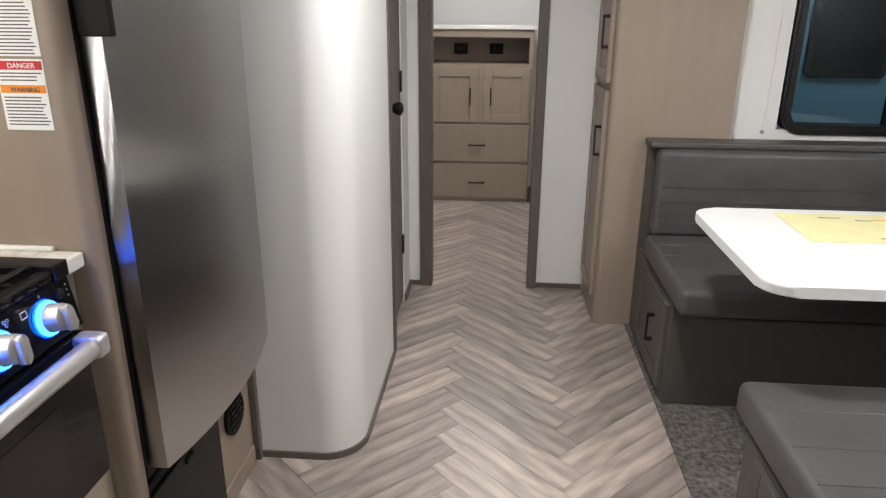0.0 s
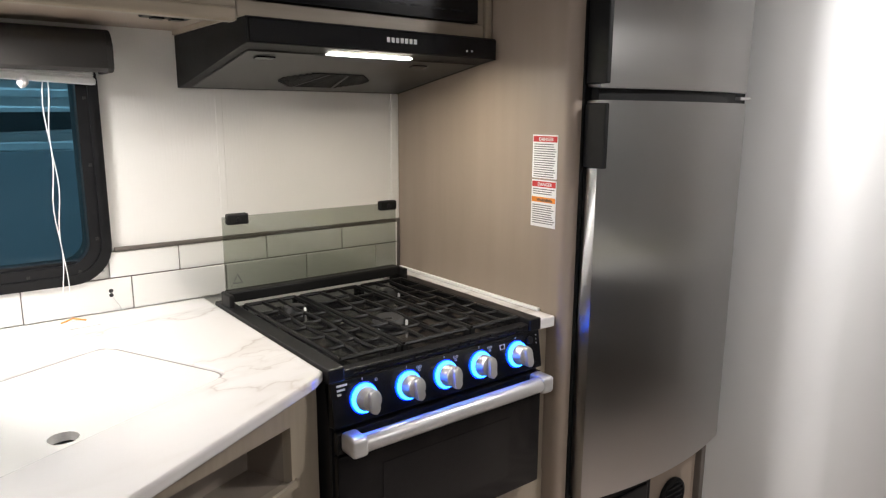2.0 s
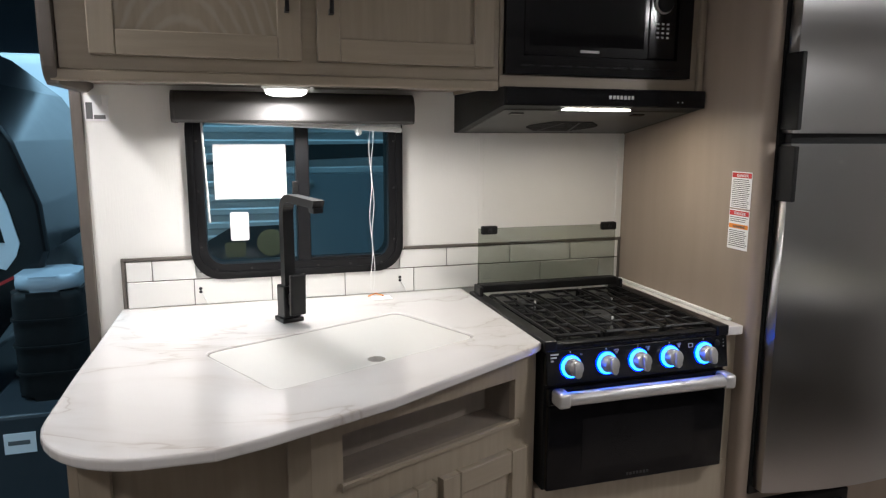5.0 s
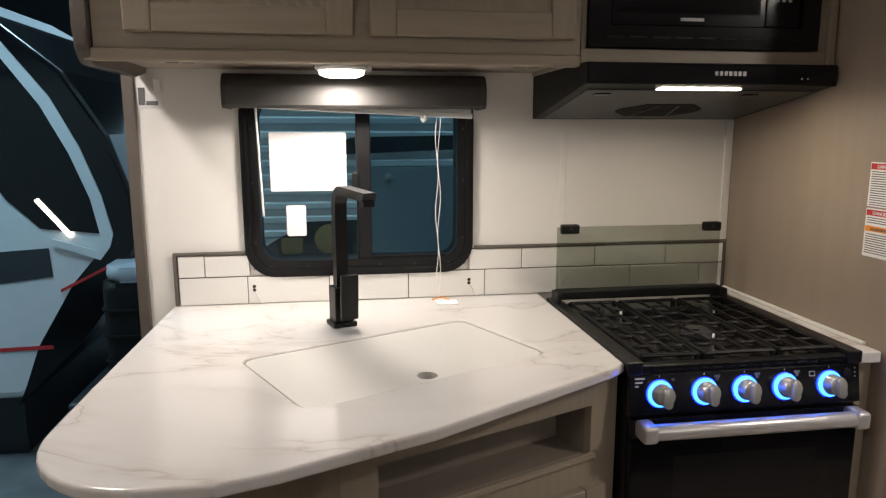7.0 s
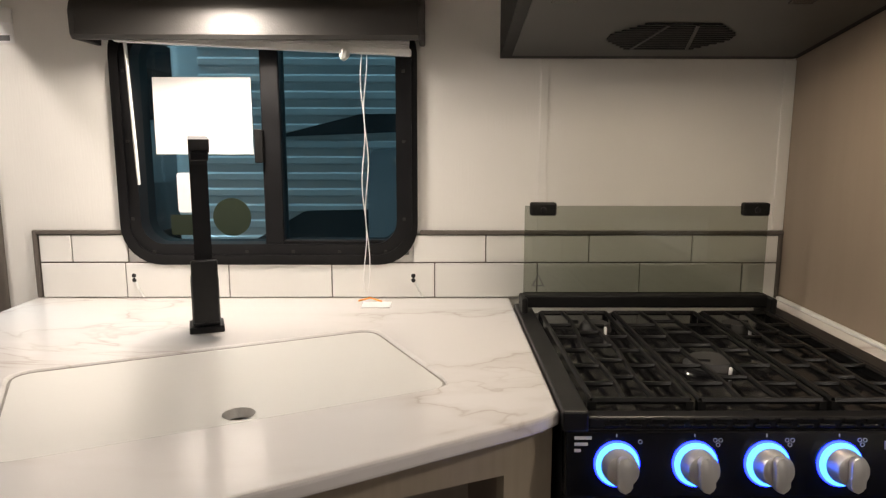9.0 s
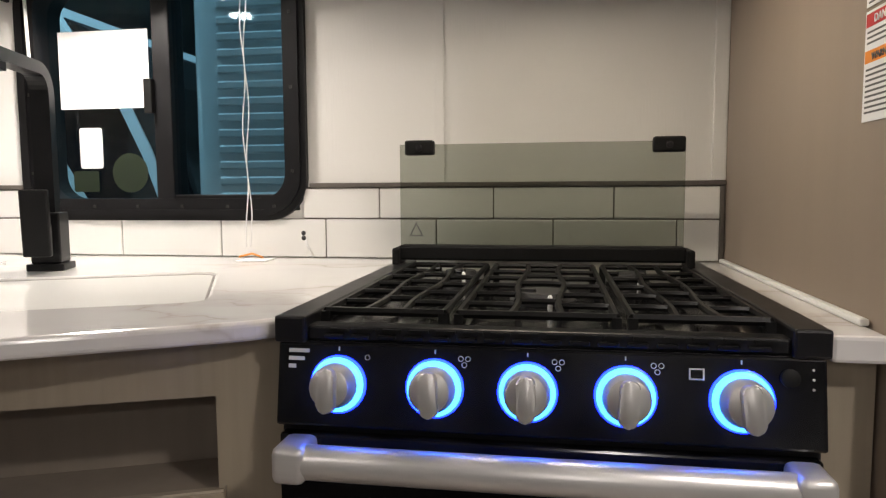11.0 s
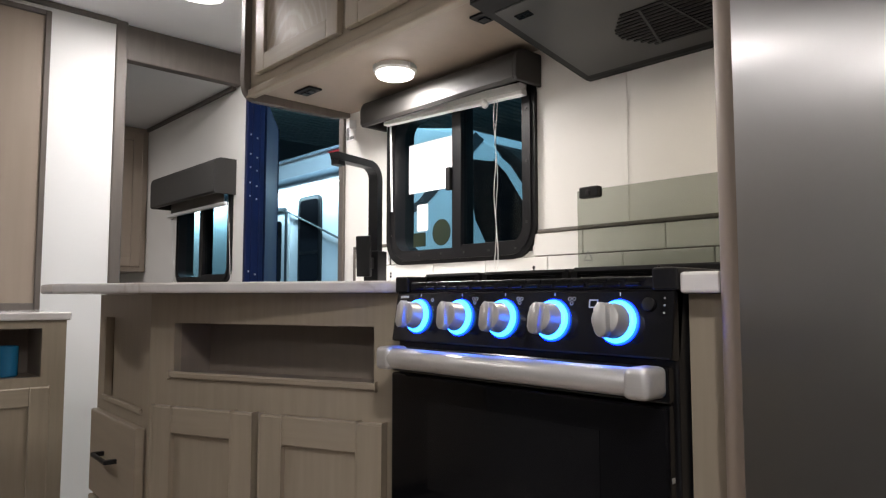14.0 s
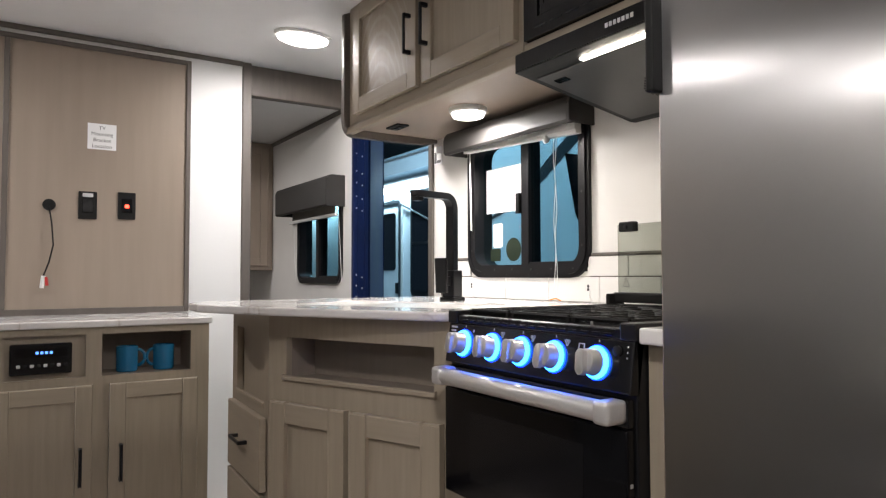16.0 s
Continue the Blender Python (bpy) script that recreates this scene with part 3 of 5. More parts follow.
box(bm, L1 - 0.072, L1, 0.1, CT - CTH - 0.001, -0.02, 0, 0, 2, F1)
box(bm, 0.07, L1 - 0.072, 0.865, CT - CTH - 0.001, -0.02, 0, 0, 2, F1)
box(bm, 0.07, L1 - 0.072, 0.1, 0.755, -0.02, 0, 0, 2, F1)
box(bm, 0, 0.05, 0.1, CT - CTH - 0.001, -0.018, 0, 0, 2, F2)
box(bm, L2 - 0.045, L2, 0.1, CT - CTH - 0.001, -0.018, 0, 0, 2, F2)
box(bm, 0.05, L2 - 0.045, 0.87, CT - CTH - 0.001, -0.018, 0, 0, 2, F2)
box(bm, 0.05, L2 - 0.045, 0.1, 0.665, -0.018, 0, 0, 2, F2)
part("face_frame", bm, TAUPE, base_cab)
part("end_panel", B(XW + 0.01, -0.355, -0.418, -0.4, 0, CT - CTH - 0.001, 0.002), TAUPE, base_cab)
part("toe_kick", prism(bmesh.new(), [(-1.1, -0.36), (-0.40, -0.36), (-0.40, 0.0), (-0.64, 0.58), (-1.1, 0.58)], 0, 0.1), MATTE, base_cab)
# Niche boards take the darkened taupe, so recess shade sits in the colour.
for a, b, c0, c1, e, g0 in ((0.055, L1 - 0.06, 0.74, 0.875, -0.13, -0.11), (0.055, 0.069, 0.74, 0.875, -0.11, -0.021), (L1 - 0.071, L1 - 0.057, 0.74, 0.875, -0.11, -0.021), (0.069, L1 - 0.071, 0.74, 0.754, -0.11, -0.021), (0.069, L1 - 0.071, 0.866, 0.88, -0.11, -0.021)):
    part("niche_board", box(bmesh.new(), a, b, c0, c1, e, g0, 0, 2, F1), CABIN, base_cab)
part("niche_lip", box(bmesh.new(), 0.062, L1 - 0.064, 0.748, 0.762, -0.005, 0.008, 0.003, 2, F1), TAUPE_H, base_cab)
part("recess_back", box(bmesh.new(), 0.05, L2 - 0.045, 0.66, 0.875, -0.035, -0.02, 0, 2, F2), TAUPE, base_cab)
part("recess_lip", box(bmesh.new(), 0.045, L2 - 0.04, 0.66, 0.672, -0.004, 0.006, 0.002, 2, F2), TAUPE_H, base_cab)
for u0, u1 in ((0.03, 0.30), (0.316, 0.592)):
    shaker(base_cab, F1, u0, u1, 0.12, 0.69)
for v0, v1 in ((0.43, 0.635), (0.215, 0.42), (0.11, 0.205)):
    dr = part("drawer", box(bmesh.new(), 0.02, L2 - 0.012, v0, v1, 0.001, 0.022, 0.004, 2, F2), TAUPE_H, base_cab)
    pull(dr, F2 @ Matrix.Translation((0, 0, 0.022)), L2 / 2, (v0 + v1) / 2 + 0.01, 0.12, False)

# backsplash of tiles
splash = structure("trim_backsplash", box(box(B(XW + 0.0005, XW + 0.004, -0.428, 1.188, CT + 0.001, 1.029), XW + 0.0005, XW + 0.004, -0.428, -0.236, 1.029, 1.092), XW + 0.0005, XW + 0.004, 0.386, 1.188, 1.029, 1.092), GROUT, "two rows of white subway tile with grey grout")
TILES = []
for row, (z0, z1, ph) in enumerate(((CT + 0.002, 1.0275, -0.2425), (1.0305, 1.089, -0.131))):
    y = ph - 2 * 0.2247
    while y < 1.19:
        a, b = max(y + 0.0012, -0.425), min(y + 0.2247 - 0.0012, 1.18)
        if row and -0.236 < b < 0.386:
            b = min(b, -0.236) if a < -0.236 else a
        elif row and -0.236 < a < 0.386:
            a = 0.386
        if b - a > 0.01:
            TILES.append((a, b, z0, z1))
        y += 0.2247
bm = bmesh.new()
for a, b in ((-0.43, -0.245), (0.40, 1.19)):
    box(bm, XW + 0.001, XW + 0.011, a, b, 1.0905, 1.1, 0.002)
box(bm, XW + 0.001, XW + 0.011, -0.438, -0.4285, CT + 0.001, 1.1, 0.002)
box(bm, XW + 0.001, XW + 0.011, 1.180, 1.189, CT + 0.001, 1.0905, 0.002)
structure("trim_tile_edge", bm, TRIM, "dark bronze tile edge trim")
bm = bmesh.new()
box(bm, XW, XW + 0.006, 1.165, 1.19, 1.1, 1.46, 0.002)
box(bm, XW, XW + 0.002, 0.655, 0.672, 1.1, 1.46, 0.0006, 1)
structure("trim_wall_seams", bm, WALL)

# ---- kitchen window ----


def rv_window(name, m, u0, u1, v0, v1, mull, label, r=0.07, rim=0.042):
    """Rounded black frame on both faces of the wall, a mullion, two panes."""
    w = structure(name, band(bmesh.new(), rounded(u0, u1, v0, v1, r), rounded(u0 + rim, u1 - rim, v0 + rim, v1 - rim, r * 0.6), -0.07, 0.012, m), BLACK, label, True)
    part("window_frame", band(bmesh.new(), rounded(u0 + 0.012, u1 - 0.012, v0 + 0.012, v1 - 0.012, r * 0.9), rounded(u0 + 0.022, u1 - 0.022, v0 + 0.022, v1 - 0.022, r * 0.8), 0.011, 0.017, m), BLACK, w)
    part("mullion", box(bmesh.new(), mull - 0.02, mull + 0.02, v0 + rim - 0.01, v1 - rim + 0.01, -0.05, 0.006, 0.003, 2, m), BLACK, w)
    part("track", box(bmesh.new(), mull + 0.02, u1 - rim, v0 + rim - 0.012, v0 + rim + 0.008, -0.04, 0.004, 0.002, 2, m), BLACK, w)
    a, b = (u0 + rim - 0.01, mull - 0.018), (mull + 0.018, u1 - rim + 0.01)
    for (c0, c1), dz in ((a, -0.03), (b, -0.02)):
        p = part("pane", box(bmesh.new(), c0, c1, v0 + rim - 0.01, v1 - rim + 0.01, dz - 0.003, dz, 0, 2, m), GLASSW, w, "tinted glass pane")
        p.visible_shadow = False
    part("insect_screen", box(bmesh.new(), mull + 0.02, u1 - rim + 0.01, v0 + rim - 0.01, v1 - rim + 0.01, -0.009, -0.008, 0, 2, m), SCREEN, w, "fine dark insect screen").visible_shadow = False
    for k in range(6):
        u = u0 + 0.07 + k * (u1 - u0 - 0.14) / 5
        part("screw", box(bmesh.new(), u - 0.003, u + 0.003, v0 + 0.026, v0 + 0.032, 0.012, 0.0145, 0, 2, m), HOODU, w)
    for v in (v0 + 0.1, (v0 + v1) / 2, v1 - 0.12):
        for u in (u0 + 0.029, u1 - 0.029):
            part("screw", box(bmesh.new(), u - 0.003, u + 0.003, v - 0.003, v + 0.003, 0.012, 0.0145, 0, 2, m), HOODU, w)
    return w


MW = ON_WEST(XW)
win = rv_window("window_1", MW, -0.245, 0.395, 1.025, 1.555, 0.085, "black framed sliding window with rounded corners", 0.085, 0.045)
part("latch", box(bmesh.new(), 0.052, 0.07, 1.245, 1.315, 0.006, 0.02, 0.002, 2, MW), MATTE, win)
sheet = whole("paper_sheet", box(bmesh.new(), -0.172, 0.038, 1.262, 1.425, -0.0015, -0.0005, 0, 2, MW @ pose(0, 0, -0.024, 0, 0, 0)), BACKLIT, "white paper sheet stuck on the window pane", "paper")
whole("small_label", prism(bmesh.new(), rounded(-0.132, -0.078, 1.135, 1.222, 0.006, 3), -0.0265, -0.0255, MW), BACKLIT, "small white label stuck on the window pane", "label")
whole("round_sticker", prism(bmesh.new(), [(-0.015 + 0.042 * math.cos(k * math.pi / 12), 1.125 + 0.042 * math.sin(k * math.pi / 12)) for k in range(24)], -0.0265, -0.0255, MW), TENT, "dark green round sticker on the window pane", "sticker")
whole("square_sticker", prism(bmesh.new(), rounded(-0.15, -0.09, 1.085, 1.13, 0.004, 3), -0.0265, -0.0255, MW), TENT, "dark green square sticker on the window pane", "sticker")


def valance(y0, y1, z0, z1, depth, drop=0.0):
    v = thing("window_valance", "charcoal vinyl window valance box with rounded front edge", "valance", (XW, (y0 + y1) / 2, z0))
    prof = [(XW, z1), (XW + depth - 0.035, z1)] + [(XW + depth - 0.035 + 0.035 * math.sin(radians(a)), z1 - 0.035 + 0.035 * math.cos(radians(a))) for a in range(15, 91, 15)] + [(XW + depth, z0 + 0.008), (XW + depth - 0.008, z0), (XW + depth - 0.018, z0), (XW + depth - 0.02, z1 - 0.02), (XW, z1 - 0.02)]
    turn = Matrix(((1, 0, 0, 0), (0, 0, 1, 0), (0, 1, 0, 0), (0, 0, 0, 1)))
    part("cover", prism(bmesh.new(), prof, y0 + 0.012, y1 - 0.012, turn), VALANCE, v, smooth=True)
    ends = prof[:-3] + [(XW, z0)]
    for a, b in ((y0, y0 + 0.012), (y1 - 0.012, y1)):
        part("end_cap", prism(bmesh.new(), ends, a, b, turn, 0.003), VALANCE, v)
    return v


valance(-0.272, 0.412, 1.486, 1.574, 0.105)
blind = thing("pleated_blind", "white pleated blind drawn up crooked with cords", "blind", (XW + 0.03, 0.07, 1.46))
tiltm = Matrix.Translation((XW + 0.04, 0.08, 1.487)) @ pose(0, 0, 0, -2.6, 0, 0)
bm = bmesh.new()
for k in range(5):
    box(bm, -0.014, 0.014, -0.29, 0.30, 0.002 + k * 0.004, 0.005 + k * 0.004, 0, 2, tiltm)
part("pleats", bm, WPLAST, blind)
part("bottom_rail", box(bmesh.new(), -0.012, 0.012, -0.295, 0.305, -0.012, 0.002, 0.003, 2, tiltm), WPLAST, blind)
for dy in (0.0, 0.006):
    part("cord", tube(bmesh.new(), [(XW + 0.05, 0.285 + dy + 0.004 * math.sin(z * 30 + dy * 300), z) for z in np.linspace(1.49, 0.975, 24)], 0.0012, 5), CORD, blind)
part("knot", lathe(bmesh.new(), [(0.004, 0), (0.012, 0.006), (0.014, 0.012), (0.006, 0.02)], Matrix.Translation((XW + 0.052, 0.26, 1.462)) @ pose(0, 0, 0, 80, 0, 0), 10), CORD, blind)
part("wand", tube(bmesh.new(), [(XW + 0.035, -0.197, 1.49), (XW + 0.035, -0.188, 1.2)], 0.0035, 6), WPLAST, blind, "clear plastic wand")
tag = thing("cord_tag", "small white paper tag with a yellow tie on the counter", "tag", (-1.13, 0.30, CT))
part("tag_paper", B(-1.15, -1.10, 0.28, 0.34, CT + 0.0005, CT + 0.002), PAPER, tag)
part("tie", tube(bmesh.new(), [(-1.14, 0.27, CT + 0.006), (-1.145, 0.295, CT + 0.012), (-1.14, 0.32, CT + 0.005)], 0.002, 5), ORANGE, tag)
# bare wires at the backsplash
for y in (-0.225, 0.385):
    wv = thing("wall_wire_stub", "black screws and loose white wire at the tile backsplash", "wire", (XW + 0.006, y, 0.97))
    for z in (0.99, 1.0):
        part("screw_head", lathe(bmesh.new(), [(0.005, 0), (0.005, 0.002), (0.002, 0.004)], Matrix.Translation((XW + 0.0065, y, z)) @ pose(0, 0, 0, 0, 90, 0), 10), BLACK, wv)
    part("wire", tube(bmesh.new(), [(XW + 0.008, y + 0.004, 0.985), (XW + 0.016, y + 0.012, 0.97), (XW + 0.012, y + 0.02, 0.952)], 0.0025, 6), CORD, wv)
# paper mark by the doorway
qr = thing("curled_paper_label", "white curled paper label with a printed code block on the wall", "label", (XW, -0.46, 1.49))
part("sheet", box(bmesh.new(), XW + 0.001, XW + 0.003, -0.50, -0.44, 1.49, 1.56, 0, 2), PAPER, qr)
part("curled_corner", prism(bmesh.new(), [(XW + 0.003, -0.44), (XW + 0.022, -0.452), (XW + 0.020, -0.456), (XW + 0.003, -0.452)], 1.53, 1.56), PAPER, qr)
part("print_block", box(bmesh.new(), XW + 0.003, XW + 0.0036, -0.497, -0.48, 1.495, 1.54, 0, 2), INK, qr)
part("print_bar", box(bmesh.new(), XW + 0.003, XW + 0.0036, -0.478, -0.448, 1.495, 1.506, 0, 2), INK, qr)

# ---- range ----
Y0, Y1 = 0.602, 1.133
SX = -0.548
stove = thing("gas_range", "black three-burner gas range with blue-lit knobs and steel oven handle", "stove", (-0.82, 0.867, 0.56))
part("body", B(-1.12, SX - 0.006, Y0, Y1, 0.56, CT - 0.02, 0.003), BLACK, stove)
for a, b in ((Y0 - 0.004, Y0 + 0.030), (Y1 - 0.030, Y1 + 0.004)):
    part("side_rail", B(-1.12, SX, a, b, CT - 0.022, CT + 0.006, 0.003), BLACK, stove)
part("burner_tray", B(-1.11, SX - 0.012, Y0 + 0.03, Y1 - 0.03, CT - 0.03, CT - 0.012, 0.002), GLOSSK, stove)
# sloping control panel
PM = Matrix.Translation((SX, 0, 0.888)) @ pose(0, 0, 0, 0, -9, 0) @ ON_WEST(0)
panel = part("control_panel", box(bmesh.new(), Y0, Y1, -0.045, 0.041, -0.02, 0.004, 0.003, 2, PM), GLOSSK, stove)
part("front_rail", B(SX - 0.03, SX - 0.006, Y0 + 0.03, Y1 - 0.03, CT - 0.02, CT - 0.004, 0.003), BLACK, stove)
for k in range(16):
    y = Y0 + 0.05 + k * 0.0275
    part("vent_slot", B(SX - 0.006, SX - 0.001, y, y + 0.02, 0.9335, 0.938, 0.001, 1), GRATE, stove)
    part("vent_slot", B(SX - 0.006, SX - 0.003, y + 0.006, y + 0.026, 0.9405, 0.944), GRATE, stove)
KN = [(0.668, 0.887), (0.768, 0.887), (0.860, 0.887), (0.953, 0.887), (1.058, 0.887)]
for j, (y, z) in enumerate(KN):
    km = PM @ Matrix.Translation((y, z - 0.888, 0.004))
    kn = part("knob", lathe(bmesh.new(), [(0.0225, 0.009), (0.0228, 0.012), (0.0215, 0.014), (0.0208, 0.029), (0.0195, 0.032), (0.017, 0.033)], km, 28), KNOBM, stove, "satin nickel knob", True)
    part("grip", prism(bmesh.new(), rounded(-0.0088, 0.0088, -0.0235, 0.0195, 0.0075, 5), 0.030, 0.043, km @ pose(0, 0, 0, 0, 0, (0, 4, 0, -4, 6)[j]), 0.003), KNOBM, kn, "", True)
    part("light_ring", lathe(bmesh.new(), [(0.0265, 0.001), (0.0275, 0.004), (0.0265, 0.008), (0.0225, 0.0095)], km, 32), RING, kn, "glowing blue ring", True)
    # Rim is no lamp; its added glow gives the ring's halo and spill.
    part("halo_rim", lathe(bmesh.new(), [(0.0295, 0.0), (0.0295, 0.0015), (0.0275, 0.0025)], km, 32), RINGB, kn, "rim made to glow deep blue as the ring light's halo", True)
    part("mark", box(bmesh.new(), -0.0007, 0.0007, 0.034, 0.038, 0.0, 0.0008, 0, 2, km), SILVERP, panel)
    if j < 4:
        for dx, dy in ((0.026, 0.030), (0.033, 0.030), (0.0295, 0.024)) if j else ((0.03, 0.028),):
            part("burner_symbol", band(bmesh.new(), [(dx + 0.0028 * math.cos(a), dy + 0.0028 * math.sin(a)) for a in np.linspace(0, 5.76, 12)], [(dx + 0.0021 * math.cos(a), dy + 0.0021 * math.sin(a)) for a in np.linspace(0, 5.76, 12)], 0.0, 0.0008, km), SILVERP, panel)
    else:
        part("oven_symbol", band(bmesh.new(), [(-0.047, 0.018), (-0.033, 0.018), (-0.033, 0.029), (-0.047, 0.029)], [(-0.0455, 0.0195), (-0.0345, 0.0195), (-0.0345, 0.0275), (-0.0455, 0.0275)], 0.0, 0.0008, km), SILVERP, panel)
for k, wbar in enumerate((0.022, 0.017, 0.008)):
    part("maker_mark_bar", box(bmesh.new(), Y0 + 0.012, Y0 + 0.012 + wbar, 0.03 - k * 0.008, 0.034 - k * 0.008, 0.004, 0.0048, 0, 2, PM), SILVERP, panel)
part("igniter_button", lathe(bmesh.new(), [(0.0085, 0.003), (0.0085, 0.008), (0.006, 0.009)], PM @ Matrix.Translation((1.1, 0.022, 0)), 20), MATTE, panel, "", True)
for k in range(3):
    part("side_symbol", lathe(bmesh.new(), [(0.0013, 0.004), (0.0013, 0.0046), (0.0006, 0.0048)], PM @ Matrix.Translation((1.1205, 0.030 - k * 0.009, 0)), 10), SILVERP, panel)
for v in (-0.02, 0.0):
    part("panel_screw", lathe(bmesh.new(), [(0.0025, 0.0), (0.0025, 0.0015), (0.001, 0.002)], Matrix.Translation((SX - 0.05, Y1 + 0.0005, 0.87 + v)) @ pose(0, 0, 0, -90, 0, 0), 8), KNOBM, stove)
# oven door with window and bar handle
oven = part("oven_door", B(SX - 0.004, SX + 0.014, Y0 + 0.004, Y1 - 0.004, 0.565, 0.79, 0.004), OVENGL, stove, "black glass oven door")
part("door_top", B(SX - 0.004, SX + 0.012, Y0 + 0.004, Y1 - 0.004, 0.792, 0.836, 0.003), GLOSSK, stove)
part("oven_window", B(SX + 0.0142, SX + 0.0148, Y0 + 0.10, Y1 - 0.10, 0.61, 0.75), GLOSSK, oven)
for z in (0.60, 0.70):
    part("door_screw", B(SX + 0.002, SX + 0.008, Y1 - 0.0045, Y1 - 0.003, z, z + 0.006), KNOBM, oven)
hz, hx = 0.818, SX + 0.042
bm = bmesh.new()
prof = [(hx + 0.016 * math.cos(a) - 0.003, hz + 0.0175 * math.sin(a)) for a in np.linspace(0, 2 * math.pi, 20, endpoint=False)]
prism(bm, prof, Y0 + 0.025, Y1 - 0.018, Matrix(((1, 0, 0, 0), (0, 0, 1, 0), (0, 1, 0, 0), (0, 0, 0, 1))), 0.003)
part("handle", bm, ALU, oven, "brushed aluminium bar handle", True)
for a, b in ((Y0 + 0.012, Y0 + 0.046), (Y1 - 0.040, Y1 - 0.006)):
    part("handle_bracket", B(SX + 0.008, hx + 0.0145, a, b, hz - 0.019, hz + 0.019, 0.008, 3), ALU, oven, "", True)
for k in range(7):
    part("maker_letter_bar", B(SX + 0.0142, SX + 0.0146, 0.835 + k * 0.010, 0.841 + k * 0.010, 0.578, 0.585), HOODU, oven)
# burners and cast grates
burn = [(-0.97, 0.735, 0.03), (-0.97, 1.0, 0.03), (-0.76, 0.87, 0.042)]
for bx, by, r in burn:
    part("burner", lathe(bmesh.new(), [(r, 0), (r, 0.008), (r * 0.85, 0.014), (r * 0.8, 0.018), (r * 0.3, 0.02)], Matrix.Translation((bx, by, CT - 0.012)), 24), BURN, stove, "black iron burner cap", True)
    part("burner_base", lathe(bmesh.new(), [(r * 1.25, 0), (r * 1.2, 0.003), (r, 0.004)], Matrix.Translation((bx, by, CT - 0.0122)), 24), GLOSSK, stove, "", True)
GZ = CT + 0.006
GX0, GX1 = -1.04, -0.585
for (ga, gb) in ((Y0 + 0.036, 0.776), (0.782, 0.952), (0.958, Y1 - 0.036)):
    bm = bmesh.new()
    cells = 3
    ys = [ga + 0.005 + (gb - ga - 0.01) * k / cells for k in range(cells + 1)]
    for k, y in enumerate(ys):
        bend = 0.004 if k == 1 else (-0.004 if k == 2 else 0.0)
        tube(bm, [(GX0, y, GZ)] + [(x, y + bend * math.sin(math.pi * 3 * (x - GX0) / (GX1 - GX0)), GZ) for x in np.linspace(GX0 + 0.03, GX1 - 0.03, 13)] + [(GX1, y, GZ)], 0.0042, 6)
    for x in (GX0, GX1):
        tube(bm, [(x, ga + 0.005, GZ), (x, gb - 0.005, GZ)], 0.0048, 6)
    for k in range(cells):
        y0, y1 = ys[k], ys[k + 1]
        n = 6
        for q in range(1, n):
            x = GX0 + (GX1 - GX0) * (q + (0.0 if k % 2 else 0.35) - 0.17) / n
            if min((x - bx) ** 2 + ((y0 + y1) / 2 - by) ** 2 for bx, by, r in burn) < 0.034 ** 2:
                tube(bm, [(x, y0, GZ), (x + 0.008, y0 + 0.4 * (y1 - y0), GZ + 0.001)], 0.0038, 6)
                continue
            tube(bm, [(x, y0, GZ), (x + 0.006, (y0 + y1) / 2, GZ + 0.0015), (x, y1, GZ)], 0.0038, 6)
    for x in (GX0, GX1):
        for y in (ga + 0.005, gb - 0.005):
            box(bm, x - 0.005, x + 0.005, y - 0.005, y + 0.005, CT - 0.012, GZ, 0)
    part("grate", bm, GRATE, stove, "black cast-iron pan grate", True)
for bx, by, r in burn:
    part("igniter", lathe(bmesh.new(), [(0.003, 0), (0.003, 0.018), (0.0015, 0.02)], Matrix.Translation((bx + r + 0.008, by + 0.01, CT - 0.012)), 8), WPLAST, stove, "white ceramic igniter tip", True)
# folding glass lid standing open
GX = -1.075
lid = part("glass_lid", B(GX - 0.006, GX, 0.612, 1.098, 0.985, 1.165, 0.001, 1), GLASSS, stove, "smoked glass lid standing open")
for a in (0.622, 1.045):
    part("lid_clip", B(GX - 0.012, GX + 0.008, a, a + 0.052, 1.146, 1.172, 0.004), MATTE, lid)
    part("clip_screw", lathe(bmesh.new(), [(0.006, 0), (0.006, 0.003), (0.003, 0.004)], Matrix.Translation((GX + 0.008, a + 0.026, 1.158)) @ pose(0, 0, 0, 0, 90, 0), 12), BLACK, lid)
part("lid_hinge_bar", B(GX - 0.016, GX + 0.02, 0.612, 1.1, CT + 0.012, 0.988, 0.004), MATTE, stove)
for a in (0.605, 1.098):
    part("hinge_arm", B(GX - 0.02, GX + 0.04, a, a + 0.012, CT, 0.985, 0.004), MATTE, stove)
part("warning_triangle", band(bmesh.new(), [(0.628, 1.003), (0.654, 1.003), (0.641, 1.028)], [(0.6315, 1.005), (0.6505, 1.005), (0.641, 1.0235)], 0.0003, 0.0008, ON_WEST(GX)), INK, lid)
# cabinet face below the range, tall cabinet side
lowcab = thing("range_base_cabinet", "taupe cabinet face under the gas range", "cabinet", (-0.8, 0.87, 0))
part("face", B(-0.60, -0.575, 0.594, 1.186, 0.0, 0.556, 0.002), TAUPE, lowcab)
part("filler", B(-0.60, -0.578, 1.136, 1.186, 0.556, CT - 0.027), TAUPE, lowcab)
part("shelf", B(XW, -0.6, 0.6, 1.186, 0.53, 0.556), TAUPE, lowcab)

# ---- tall refrigerator cabinet ----
tall = thing("refrigerator_cabinet", "beige wood-grain tall cabinet round the refrigerator", "cabinet", (-0.85, 1.55, 0))
